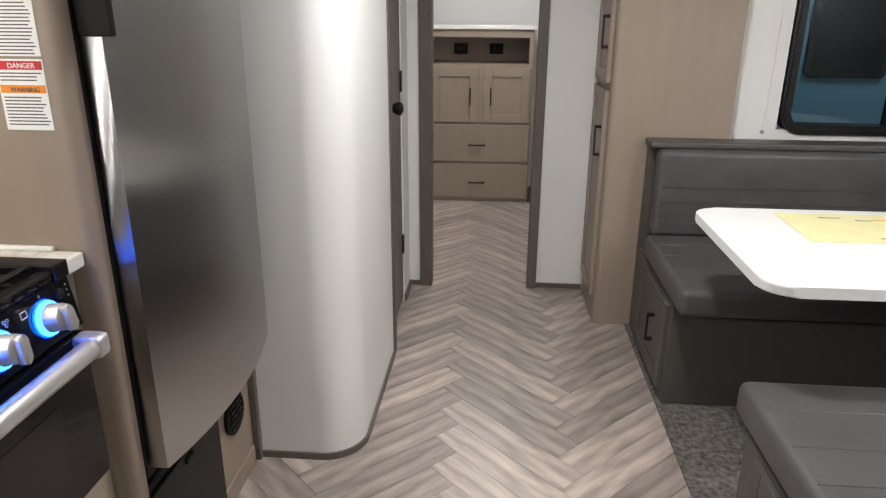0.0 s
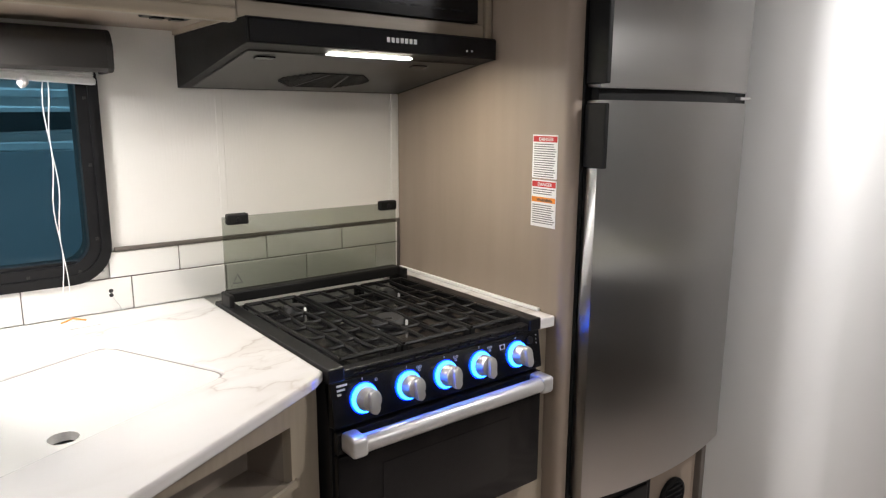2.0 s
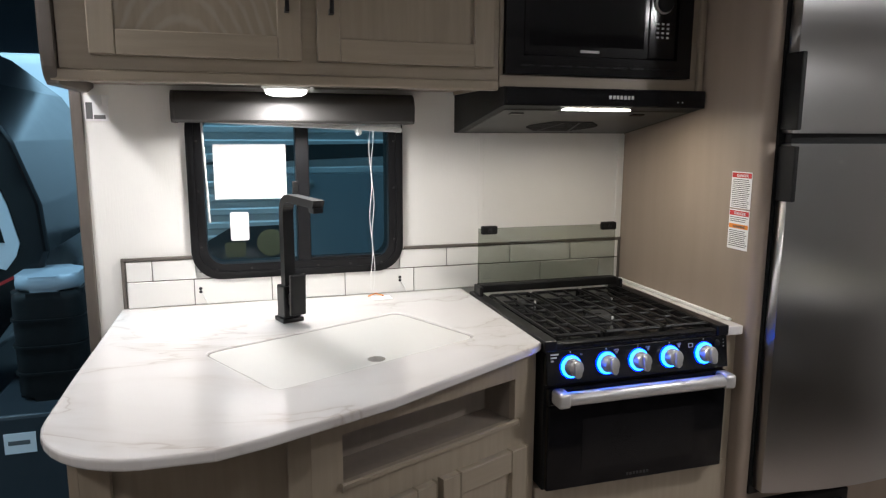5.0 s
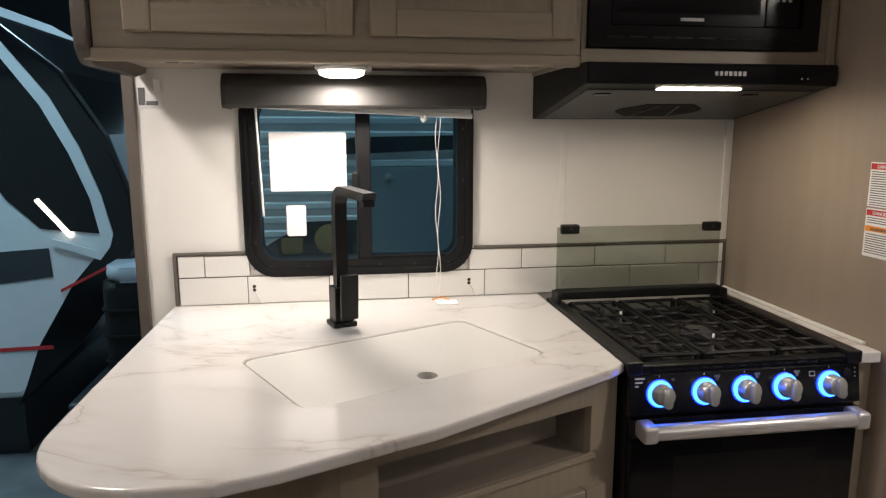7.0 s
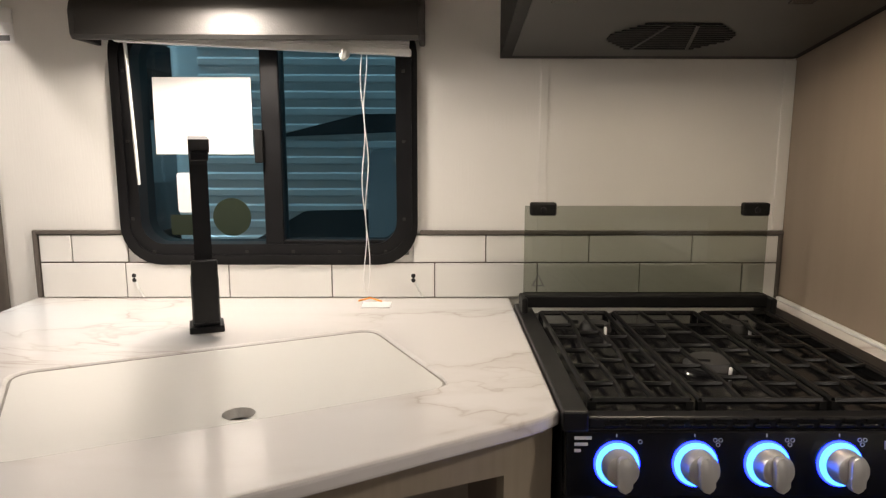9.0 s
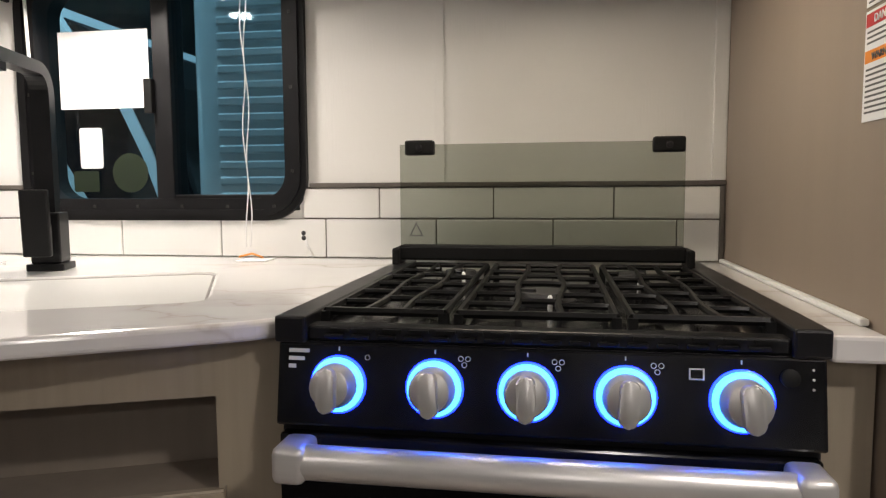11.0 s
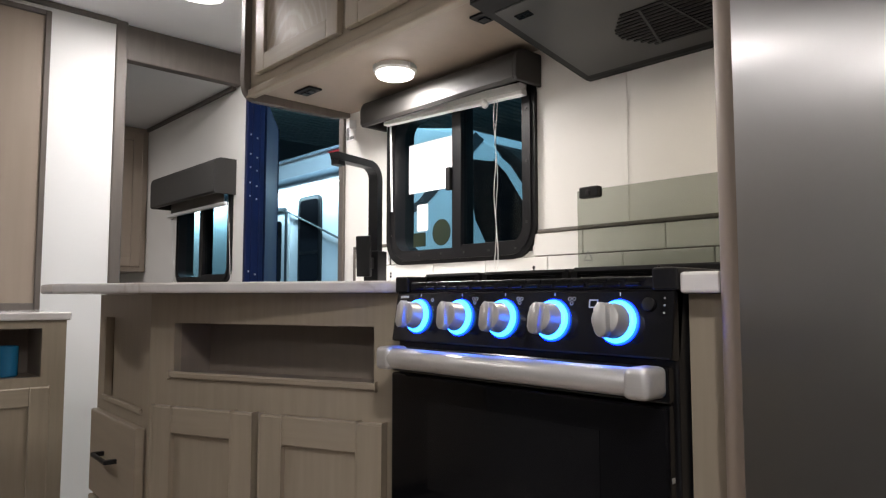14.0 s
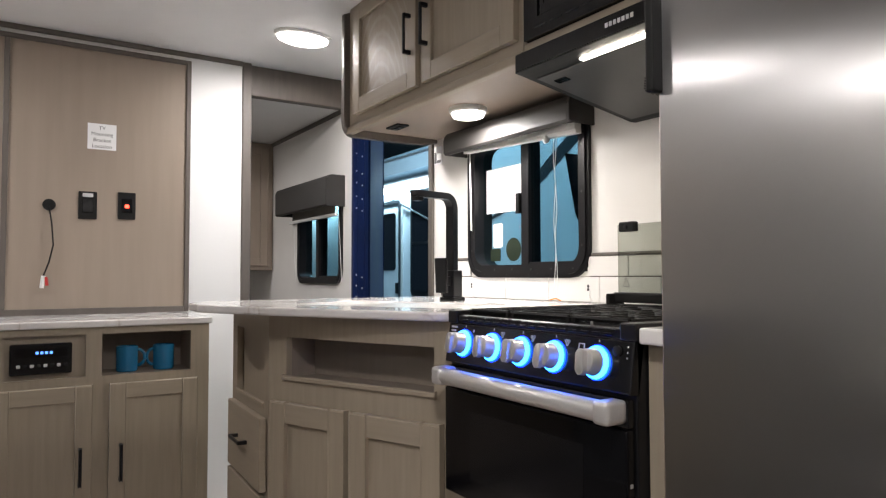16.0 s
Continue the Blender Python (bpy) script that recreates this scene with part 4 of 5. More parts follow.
prof = [(XW, 1.19), (-0.555, 1.19)] + [(-0.555 + 0.025 * math.sin(radians(a)), 1.215 - 0.025 * math.cos(radians(a))) for a in range(15, 91, 15)] + [(-0.53, 1.222), (XW, 1.222)]
part("side_panel", prism(bmesh.new(), prof, 0, CEIL - 0.001), BEIGE, tall, smooth=True)
part("far_side", B(XW, -0.60, 1.905, 1.932, 0, CEIL - 0.001), BEIGE, tall)
part("edge_trim", B(-0.60, -0.578, 1.915, 1.938, 0, CEIL - 0.001, 0.003), TRIM, tall)
part("base_face", B(-0.625, -0.60, 1.222, 1.905, 0, 0.46, 0.002), BEIGE, tall)
part("base_rail", B(-0.60, -0.59, 1.222, 1.905, 0, 0.06, 0.002), BEIGE, tall)
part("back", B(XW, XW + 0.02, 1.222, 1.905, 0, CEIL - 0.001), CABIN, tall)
vent = thing("access_panel", "black plastic access panel low on the refrigerator cabinet", "panel", (-0.59, 1.44, 0.08))
part("frame", B(-0.599, -0.57, 1.25, 1.64, 0.08, 0.40, 0.006), MATTE, vent)
part("door", B(-0.571, -0.562, 1.275, 1.615, 0.105, 0.375, 0.005), BLACK, vent)
part("latch", B(-0.562, -0.556, 1.43, 1.47, 0.345, 0.36, 0.002), MATTE, vent)
sp = thing("round_vent", "black round heat outlet beside the grille", "vent", (-0.59, 1.79, 0.18))
m = Matrix.Translation((-0.599, 1.79, 0.25)) @ pose(0, 0, 0, 0, 90, 0)
part("rim", lathe(bmesh.new(), [(0.062, 0), (0.062, 0.01), (0.052, 0.014), (0.046, 0.006)], m, 32), MATTE, sp, "", True)
for k in range(5):
    part("slat", B(-0.592, -0.584, 1.75, 1.83, 0.212 + k * 0.018, 0.216 + k * 0.018), BLACK, sp)
# refrigerator with bowed steel doors
fridge = thing("refrigerator", "two-door brushed stainless refrigerator with bowed doors", "refrigerator", (-0.85, 1.5, 0.46))
part("body", B(-1.16, -0.53, 1.226, 1.90, 0.462, 1.98, 0.004), MATTE, fridge)


def bowed(y0, y1, n=24):
    f = []
    for t in [0, 0.006] + [k / n for k in range(1, n)] + [0.994, 1]:
        f.append((-0.492 + 0.036 * (1 - (2 * t - 1) ** 2), y0 + (y1 - y0) * t))
    return f


FY0, FY1 = 1.236, 1.835
for nm, z0, z1 in (("lower_door", 0.485, 1.436), ("upper_door", 1.462, 1.985)):
    pts = [(-0.528, FY0)] + bowed(FY0, FY1) + [(-0.528, FY1)]
    dd = part(nm, prism(bmesh.new(), pts, z0, z1, None, 0.004), STEEL, fridge, "bowed brushed stainless door", True)
    hz0, hz1 = (1.29, 1.43) if nm == "lower_door" else (1.47, 1.66)
    part("grip_recess", B(-0.527, -0.470, FY0 - 0.008, FY0 + 0.006, hz0, hz1, 0.003), MATTE, dd, "black grip strip")
pts = [(-0.526, FY0 + 0.01)] + [(x - 0.012, y) for x, y in bowed(FY0 + 0.01, FY1 - 0.004)] + [(-0.526, FY1 - 0.004)]
part("gasket", prism(bmesh.new(), pts, 1.436, 1.462), MATTE, fridge)
part("hinge_plate", B(-0.52, -0.478, FY1 - 0.055, FY1 - 0.005, 1.445, 1.452), KNOBM, fridge)

# warning labels on the panel: words that can be read, bars for the rest
lab = thing("warning_labels", "two white safety labels with red and orange bands", "label", (-0.6, 1.189, 1.15))
LM = ON_NORTH(1.1895)
for v0, v1 in ((1.262, 1.36), (1.15, 1.258)):
    sh = part("label_sheet", box(bmesh.new(), -0.642, -0.565, v0, v1, 0.0002, 0.001, 0, 2, LM), PAPER, lab)
    part("red_band", box(bmesh.new(), -0.640, -0.567, v1 - 0.016, v1 - 0.003, 0.001, 0.0014, 0, 2, LM), RED, sh)
    letters(sh, "DANGER", LM @ Matrix.Translation((-0.60, v1 - 0.0135, 0.0016)), 0.011, PAPER)
    rows = int((v1 - v0 - 0.02) / 0.0052)
    for k in range(rows):
        v = v1 - 0.021 - k * 0.0052
        if v0 < 1.2 and 1.205 < v < 1.224:
            continue
        part("text_line", box(bmesh.new(), -0.637, -0.567 - 0.012 * random.random(), v - 0.0012, v + 0.0008, 0.001, 0.0013, 0, 2, LM), INK, sh)
part("orange_band", box(bmesh.new(), -0.640, -0.567, 1.207, 1.219, 0.001, 0.0014, 0, 2, LM), ORANGE, sh)
letters(sh, "WARNING", LM @ Matrix.Translation((-0.60, 1.209, 0.0016)), 0.010, INK)

# ---- upper cabinet ----
UX, UB = -0.80, 1.582
upper = thing("upper_cabinet", "taupe wood-grain wall cabinet with shaker doors over the sink", "cabinet", (-1.0, 0.05, UB))
part("carcass", B(XW + 0.001, UX - 0.02, -0.47, 0.562, UB + 0.022, CEIL - 0.001), TAUPE, upper)
part("underside", B(XW + 0.001, UX - 0.02, -0.47, 0.562, UB + 0.008, UB + 0.022), BEIGE, upper)
part("face_frame", B(UX - 0.02, UX, -0.47, 0.562, UB + 0.014, CEIL - 0.001, 0.002), TAUPE_H, upper)
part("bottom_rail", B(UX - 0.022, UX + 0.008, -0.49, 0.562, UB - 0.012, UB + 0.014, 0.006, 3), TAUPE_H, upper, "rounded bottom moulding")
# rounded end board
ez = [(UX + 0.022, CEIL - 0.02), (UX + 0.022, UB + 0.05)] + [(UX - 0.02 + 0.042 * math.cos(radians(a)), UB + 0.03 - 0.05 * math.sin(radians(a))) for a in range(15, 91, 15)] + [(XW + 0.08, UB - 0.02), (XW + 0.002, UB - 0.005), (XW + 0.002, CEIL - 0.001), (UX - 0.02, CEIL - 0.001)]
part("end_board", prism(bmesh.new(), ez, -0.50, -0.472, Matrix(((1, 0, 0, 0), (0, 0, 1, 0), (0, 1, 0, 0), (0, 0, 0, 1))), 0.005), TRIM, upper, "dark rounded end board")
UM = ON_WEST(UX)
d1 = shaker(upper, UM, -0.405, 0.055, 1.628, 2.025, panel=HEART)
pull(d1, UM @ Matrix.Translation((0, 0, 0.019)), 0.022, 1.80, 0.13)
d2 = shaker(upper, UM, 0.092, 0.545, 1.628, 2.025)
pull(d2, UM @ Matrix.Translation((0, 0, 0.019)), 0.125, 1.80, 0.13)
for y in (-0.33, 0.475):
    sw = thing("undercabinet_switch", "small black switch plate under the wall cabinet", "switch", (-0.93, y, UB))
    part("plate", B(-0.955, -0.905, y - 0.045, y + 0.045, UB + 0.001, UB + 0.008, 0.002), MATTE, sw)
    for k in (-0.018, 0.018):
        part("rocker", B(-0.94, -0.92, y + k - 0.012, y + k + 0.012, UB - 0.003, UB + 0.001, 0.001), BLACK, sw)
pk = thing("undercabinet_light", "lit white puck light under the wall cabinet", "light", (-1.0, 0.03, UB - 0.02))
part("rim", lathe(bmesh.new(), [(0.064, 0.008), (0.064, -0.004), (0.058, -0.01)], Matrix.Translation((-1.0, 0.03, UB)), 32), WPLAST, pk, "", True)
part("diffuser", lathe(bmesh.new(), [(0.056, -0.009), (0.053, -0.02), (0.04, -0.025), (0.015, -0.027)], Matrix.Translation((-1.0, 0.03, UB)), 32), LEDW, pk, "", True)
part("switch_tab", B(-1.005, -0.995, 0.094, 0.104, UB - 0.012, UB + 0.004), WPLAST, pk)
# microwave section
mcab = thing("microwave_cabinet", "taupe cabinet surround of the built-in microwave", "cabinet", (-1.0, 0.87, UB))
part("bottom_board", B(XW + 0.001, UX, 0.564, 1.188, UB - 0.002, 1.612, 0.002), TAUPE_H, mcab)
part("side_board", B(UX - 0.3, UX, 1.143, 1.188, 1.612, CEIL - 0.001, 0.002), TAUPE, mcab)
part("near_board", B(UX - 0.3, UX, 0.564, 0.576, 1.612, CEIL - 0.001, 0.002), TAUPE, mcab)
part("top_board", B(UX - 0.3, UX, 0.576, 1.143, 1.985, CEIL - 0.001, 0.002), TAUPE_H, mcab)
part("corner_moulding", B(UX - 0.01, UX + 0.012, 1.168, 1.188, UB - 0.002, CEIL - 0.001, 0.005), TAUPE, mcab)
mw = thing("microwave", "black built-in microwave with keypad and round dial", "microwave", (-1.0, 0.86, 1.614))
part("trim_frame", band(bmesh.new(), [(0.578, 1.614), (1.141, 1.614), (1.141, 1.983), (0.578, 1.983)], [(0.628, 1.662), (1.095, 1.662), (1.095, 1.94), (0.628, 1.94)], -0.02, 0.012, ON_WEST(UX)), GLOSSK, mw, "black trim frame")
part("body", B(-1.15, UX - 0.004, 0.61, 1.11, 1.64, 1.96), MATTE, mw)
part("door", B(UX - 0.003, UX + 0.006, 0.632, 1.002, 1.665, 1.938, 0.003), OVENGL, mw, "black glass door")
part("door_frame", band(bmesh.new(), [(0.632, 1.665), (1.002, 1.665), (1.002, 1.938), (0.632, 1.938)], [(0.646, 1.69), (0.99, 1.69), (0.99, 1.925), (0.646, 1.925)], 0.006, 0.0075, ON_WEST(UX)), GLOSSK, mw)
part("control_panel", B(UX - 0.003, UX + 0.006, 1.006, 1.092, 1.665, 1.938, 0.003), GLOSSK, mw)
m = ON_WEST(UX) @ Matrix.Translation((1.048, 1.815, 0.006))
part("dial", lathe(bmesh.new(), [(0.024, 0), (0.024, 0.012), (0.021, 0.016)], m, 28), MATTE, mw, "", True)
part("dial_ring", lathe(bmesh.new(), [(0.028, 0), (0.028, 0.004), (0.0245, 0.006)], m, 28), KNOBM, mw, "bright dial ring", True)
for r in range(4):
    for c in range(3):
        part("key", B(UX + 0.006, UX + 0.0068, 1.028 + c * 0.016, 1.036 + c * 0.016, 1.722 + r * 0.012, 1.727 + r * 0.012), SILVERP, mw)
part("maker_plate", B(UX + 0.0075, UX + 0.008, 0.795, 0.852, 1.674, 1.681), SILVERP, mw, "pale maker mark")
for k in range(9):
    part("vent_slot", B(UX + 0.0121, UX + 0.0126, 0.62 + k * 0.055, 0.66 + k * 0.055, 1.635, 1.639), MATTE, mw)
# range hood
hood = thing("range_hood", "black slanted range hood with a lit strip and octagonal grille", "range hood", (-1.0, 0.87, 1.46))
turn = Matrix(((1, 0, 0, 0), (0, 0, 1, 0), (0, 1, 0, 0), (0, 0, 0, 1)))
hp = [(XW + 0.002, 1.58), (-0.772, 1.58), (-0.768, 1.576), (-0.768, 1.532), (-0.80, 1.528), (-1.18, 1.462), (XW + 0.002, 1.462)]
part("shell", prism(bmesh.new(), hp, 0.568, 1.183, turn, 0.002), MATTE, hood)
us = Vector((-0.38, 0, -0.066)).normalized()
nn = Vector((us.z, 0, -us.x)) * -1
UMX = Matrix(((0, us.x, nn.x, -0.80), (1, 0, 0, 0), (0, us.z, nn.z, 1.528), (0, 0, 0, 1)))
part("filter_plate", box(bmesh.new(), 0.59, 1.165, 0.02, 0.365, 0.0005, 0.003, 0.001, 1, UMX), HOODU, hood)
for k in range(13):
    v = 0.17 + k * 0.0115
    half = 0.115 - max(0, 0.052 - (k * 0.0115)) * 0.9 - max(0, k * 0.0115 - 0.086) * 0.9
    part("grille_slat", box(bmesh.new(), 0.87 - half, 0.87 + half, v, v + 0.006, 0.003, 0.0055, 0, 2, UMX), MATTE, hood)
for a in (0.83, 0.91):
    part("grille_rib", box(bmesh.new(), a - 0.003, a + 0.003, 0.17, 0.315, 0.003, 0.0065, 0, 2, UMX @ Matrix.Translation((a, 0.24, 0)) @ pose(0, 0, 0, 0, 0, 12 if a < 0.87 else -12) @ Matrix.Translation((-a, -0.24, 0))), BLACK, hood)
part("front_glass", B(-0.768, -0.765, 0.572, 1.18, 1.534, 1.576, 0.001, 1), GLOSSK, hood)
part("light_strip", box(bmesh.new(), 0.755, 0.965, 0.004, 0.018, 0.0005, 0.0035, 0.001, 1, UMX), LEDS, hood, "lit white strip")
for k in range(7):
    part("maker_letter_bar", B(-0.765, -0.7645, 0.872 + k * 0.0115, 0.880 + k * 0.0115, 1.552, 1.562), SILVERP, hood)
for k in (1.09, 1.105):
    part("button", B(-0.765, -0.764, k - 0.002, k + 0.002, 1.545, 1.549), SILVERP, hood)
for y in (0.64, 1.02):
    part("hood_switch", box(bmesh.new(), y - 0.02, y + 0.02, 0.05, 0.07, 0.003, 0.006, 0.001, 1, UMX), GLOSSK, hood)

# ---- ceiling lights ----


def ceiling_light(x, y, z):
    li = thing("ceiling_light", "lit white oval ceiling light, one of six with five added unseen", "light", (x, y, z - 0.04), "ceiling lights")
    s = Matrix.Translation((x, y, z - 0.001)) @ Matrix.Diagonal((1.0, 0.6, -1, 1)) @ pose(0, 0, 0, 0, 0, 0)
    part("base", lathe(bmesh.new(), [(0.125, 0), (0.125, 0.008), (0.117, 0.012)], s, 36), WPLAST, li, "", True)
    part("diffuser", lathe(bmesh.new(), [(0.112, 0.012), (0.108, 0.024), (0.085, 0.033), (0.035, 0.037)], s, 36), LEDW, li, "glowing diffuser", True)


for p in LIGHTS:
    ceiling_light(*p)

# ---- television wall ----
TM = ON_SOUTH(-1.33)
tvp = thing("television_panel", "beige wood-grain television backing panel with grey-brown frame", "panel", (0.4, -1.32, 0.88))
PXF = 1.0
part("board", B(-0.385, PXF, -1.329, -1.322, 0.90, 1.99), BEIGE, tvp)
for a, b, c, d in ((-0.405, -0.385, 0.875, 2.01), (0.29, 0.31, 0.9, 1.99), (PXF, PXF + 0.02, 0.875, 2.01)):
    part("frame_stile", B(a, b, -1.329, -1.312, c, d, 0.003), TRIM, tvp)
for c, d in ((0.872, 0.9), (1.99, 2.01)):
    part("frame_rail", B(-0.385, PXF, -1.329, -1.312, c, d, 0.003), TRIM, tvp)
sign = thing("bracket_notice", "white printed notice on the television panel", "sign", (-0.045, -1.32, 1.57))
m = ON_SOUTH(-1.3215)
shn = part("sheet", box(bmesh.new(), -0.01, 0.10, 1.57, 1.68, 0.0002, 0.001, 0, 2, m), PAPER, sign)
for k, wd in enumerate(("TV", "Mounting", "Bracket", "Location")):
    letters(shn, wd, m @ Matrix.Translation((0.045, 1.655 - k * 0.026, 0.0012)), 0.022, INK)


def outlet(x, z, glow=None):
    o = thing("wall_switch", "black wall plate on the television panel", "switch", (x, -1.32, z - 0.06))
    part("plate", B(x - 0.035, x + 0.035, -1.321, -1.315, z - 0.058, z + 0.058, 0.003), MATTE, o)
    part("insert", B(x - 0.02, x + 0.02, -1.315, -1.312, z - 0.03, z + 0.03, 0.002), GLOSSK, o)
    if glow:
        part("indicator", B(x - 0.008, x + 0.008, -1.312, -1.311, z - 0.01, z + 0.005, 0), glow, o, "glowing red indicator")
    else:
        part("top_insert", B(x - 0.02, x + 0.02, -1.315, -1.312, z + 0.035, z + 0.05, 0.001), SILVERP, o)


outlet(0.005, 1.33)
outlet(-0.145, 1.335, REDLED)
cb = thing("loose_cable", "thin black cable hanging from a hole in the panel", "cable", (0.145, -1.32, 1.0))
part("grommet", lathe(bmesh.new(), [(0.024, 0), (0.024, 0.006), (0.014, 0.007)], Matrix.Translation((0.145, -1.3215, 1.325)) @ pose(0, 0, 0, -90, 0, 0), 20), MATTE, cb, "", True)
part("wire", tube(bmesh.new(), [(0.145, -1.315, 1.32), (0.135, -1.305, 1.25), (0.128, -1.305, 1.16), (0.142, -1.306, 1.09), (0.162, -1.307, 1.03)], 0.003, 6), MATTE, cb)
part("plug", tube(bmesh.new(), [(0.160, -1.307, 1.035), (0.166, -1.307, 0.985)], 0.008, 8), WPLAST, cb)
part("red_plug", tube(bmesh.new(), [(0.152, -1.305, 1.03), (0.147, -1.305, 0.995)], 0.006, 8), RED, cb)
# media cabinet
CY = -0.86
media = thing("media_cabinet", "taupe media cabinet with shaker doors and open niche", "cabinet", (0.3, -1.1, 0))
mtop = thing("media_counter", "white laminate top of the media cabinet", "counter", (0.3, -1.1, 0.85))
part("slab", B(-0.395, XE - 0.002, -1.311, CY + 0.015, 0.85, 0.875, 0.005), COUNTER, mtop)
MM = ON_SOUTH(CY)
bm = bmesh.new()
XR = XE - 0.01
for a, b in ((-0.385, -0.317), (-0.01, 0.042), (0.288, 0.34)):
    box(bm, a, b, CY - 0.02, CY, 0.08, 0.849)
for a, b in ((-0.317, -0.01), (0.042, 0.288)):
    box(bm, a, b, CY - 0.02, CY, 0.825, 0.849)
    box(bm, a, b, CY - 0.02, CY, 0.08, 0.675)
box(bm, 0.34, XR, CY - 0.02, CY, 0.08, 0.849)
part("face_frame", bm, TAUPE, media)
part("end_panel", B(-0.385, -0.369, -1.328, CY - 0.02, 0, 0.849), TAUPE, media)
part("toe_kick", B(-0.36, XR, -1.328, CY - 0.05, 0, 0.08), MATTE, media)
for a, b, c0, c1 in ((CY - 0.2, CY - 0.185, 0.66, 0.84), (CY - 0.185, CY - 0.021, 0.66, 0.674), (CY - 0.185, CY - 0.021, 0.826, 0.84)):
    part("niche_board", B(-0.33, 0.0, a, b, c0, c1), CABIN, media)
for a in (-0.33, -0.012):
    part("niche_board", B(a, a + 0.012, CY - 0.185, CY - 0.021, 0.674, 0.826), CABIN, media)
part("recess_panel", B(0.042, 0.288, CY - 0.035, CY - 0.02, 0.675, 0.825), TAUPE, media)
for u0, u1, hu in ((0.035, 0.34, 0.073), (-0.325, -0.019, -0.057)):
    d = shaker(media, MM, u0, u1, 0.13, 0.645)
    pull(d, MM @ Matrix.Translation((0, 0, 0.019)), hu, 0.365, 0.13)
radio = thing("car_radio", "black stereo unit with blue display in the media cabinet", "radio", (0.178, CY, 0.69))
rb = part("body", B(0.085, 0.272, CY - 0.03, CY + 0.012, 0.695, 0.80, 0.005), GLOSSK, radio)
part("display", B(0.10, 0.255, CY + 0.012, CY + 0.0125, 0.755, 0.785), OVENGL, rb)
for k in range(4):
    part("digit", B(0.145 + k * 0.014, 0.154 + k * 0.014, CY + 0.0125, CY + 0.013, 0.765, 0.774), BLUELED, rb)
for k in range(8):
    part("button", B(0.10 + k * 0.02, 0.112 + k * 0.02, CY + 0.012, CY + 0.015, 0.72, 0.731, 0.002), SILVERP if k % 2 else MATTE, rb)


def mug(x, y, z, side):
    mg = thing("mug", "blue glazed ceramic mug in the open niche", "mug", (x, y, z), "mugs")
    part("cup", lathe(bmesh.new(), [(0.034, 0), (0.038, 0.004), (0.039, 0.095), (0.036, 0.095), (0.034, 0.008), (0.01, 0.007)], Matrix.Translation((x, y, z)), 28), BLUEC, mg, "", True)
    part("handle", tube(bmesh.new(), [(x + side * (0.036 + 0.026 * math.sin(a)), y + 0.006 * math.sin(a), z + 0.05 + 0.03 * math.cos(a)) for a in np.linspace(0, math.pi, 10)], 0.006, 8), BLUEC, mg, "", True)


mug(-0.105, -0.95, 0.674, -1)
mug(-0.235, -0.95, 0.674, 1)

# ---- rear room ----
rv_window("window_2", MW, -2.05, -1.41, 0.99, 1.5, -1.75, "small black framed window in the rear room", 0.07, 0.035)
valance(-2.17, -1.385, 1.395, 1.56, 0.11)
part_shade = thing("roller_shade", "grey roller shade half drawn over the rear window", "shade", (XW + 0.03, -1.73, 1.35))
part("cloth", B(XW + 0.04, XW + 0.043, -2.05, -1.42, 1.36, 1.42), SHADE, part_shade)
part("hem_bar", B(XW + 0.034, XW + 0.05, -2.09, -1.40, 1.345, 1.362, 0.003), WPLAST, part_shade)
for y in (-2.07, -1.40):
    part("cord", tube(bmesh.new(), [(XW + 0.03, y, 1.36), (XW + 0.012, y, 1.0)], 0.0015, 5), CORD, part_shade)
wr = thing("hanging_wardrobe", "beige hanging cabinet with a mirrored door in the rear room", "cabinet", (-0.9, -2.75, 1.05))
part("body", B(XW + 0.002, -0.72, -3.0, -2.53, 1.07, 1.912, 0.003), BEIGE, wr)
shaker(wr, ON_SOUTH(-2.53), 0.78, 1.16, 1.10, 1.88, 0.05, 0.018, "door", BEIGE)
bunk = thing("bunk_base", "dark taupe bunk platform in the rear room", "bunk", (-0.6, -2.9, 0))
part("platform", B(XW + 0.002, 0.4, YS + 0.002, -2.6, 0, 0.75, 0.01), TRIM, bunk)

# ---- entry door: jambs, the door folded outwards ----
bm = bmesh.new()
box(bm, XW - 0.06, XW + 0.012, -0.535, -0.505, 0, 1.85, 0.004)
box(bm, XW - 0.06, XW + 0.012, -1.262, -0.535, 1.825, 1.85, 0.004)
structure("trim_entry_frame", bm, TRIM, "dark bronze entry door frame")
# Jamb and door get their blue from the base colour, not from lamps.
jamb = structure("trim_hinge_jamb", B(XW - 0.075, XW + 0.012, -1.285, -1.262, 0, 1.85, 0.004), BLUED, "black hinge jamb with blue hall light in its colour and a row of screws")
for x in (XW - 0.055, XW - 0.018):
    part("ridge", B(x, x + 0.006, -1.262, -1.257, 0.02, 1.82, 0.001), BLUED, jamb)
for z in (0.93, 0.985, 1.04, 1.38, 1.44, 1.51, 1.57, 1.66):
    for x in (XW - 0.038, XW - 0.006):
        part("screw", lathe(bmesh.new(), [(0.004, 0), (0.004, 0.0015), (0.002, 0.003)], Matrix.Translation((x, -1.262, z + (x + 1.2) * 0.4)) @ pose(0, 0, 0, -90, 0, 0), 8), KNOBM, jamb)
DH = Matrix.Translation((XW - 0.085, -1.315, 0)) @ pose(0, 0, 0, 0, 0, 180 + 55)
ed = structure("door_2", B(0, 0.55, -0.02, 0.02, -0.02, 1.84, 0.004, 2, DH), BLUED, "black entry door with blue hall light in its colour, swung open outwards")
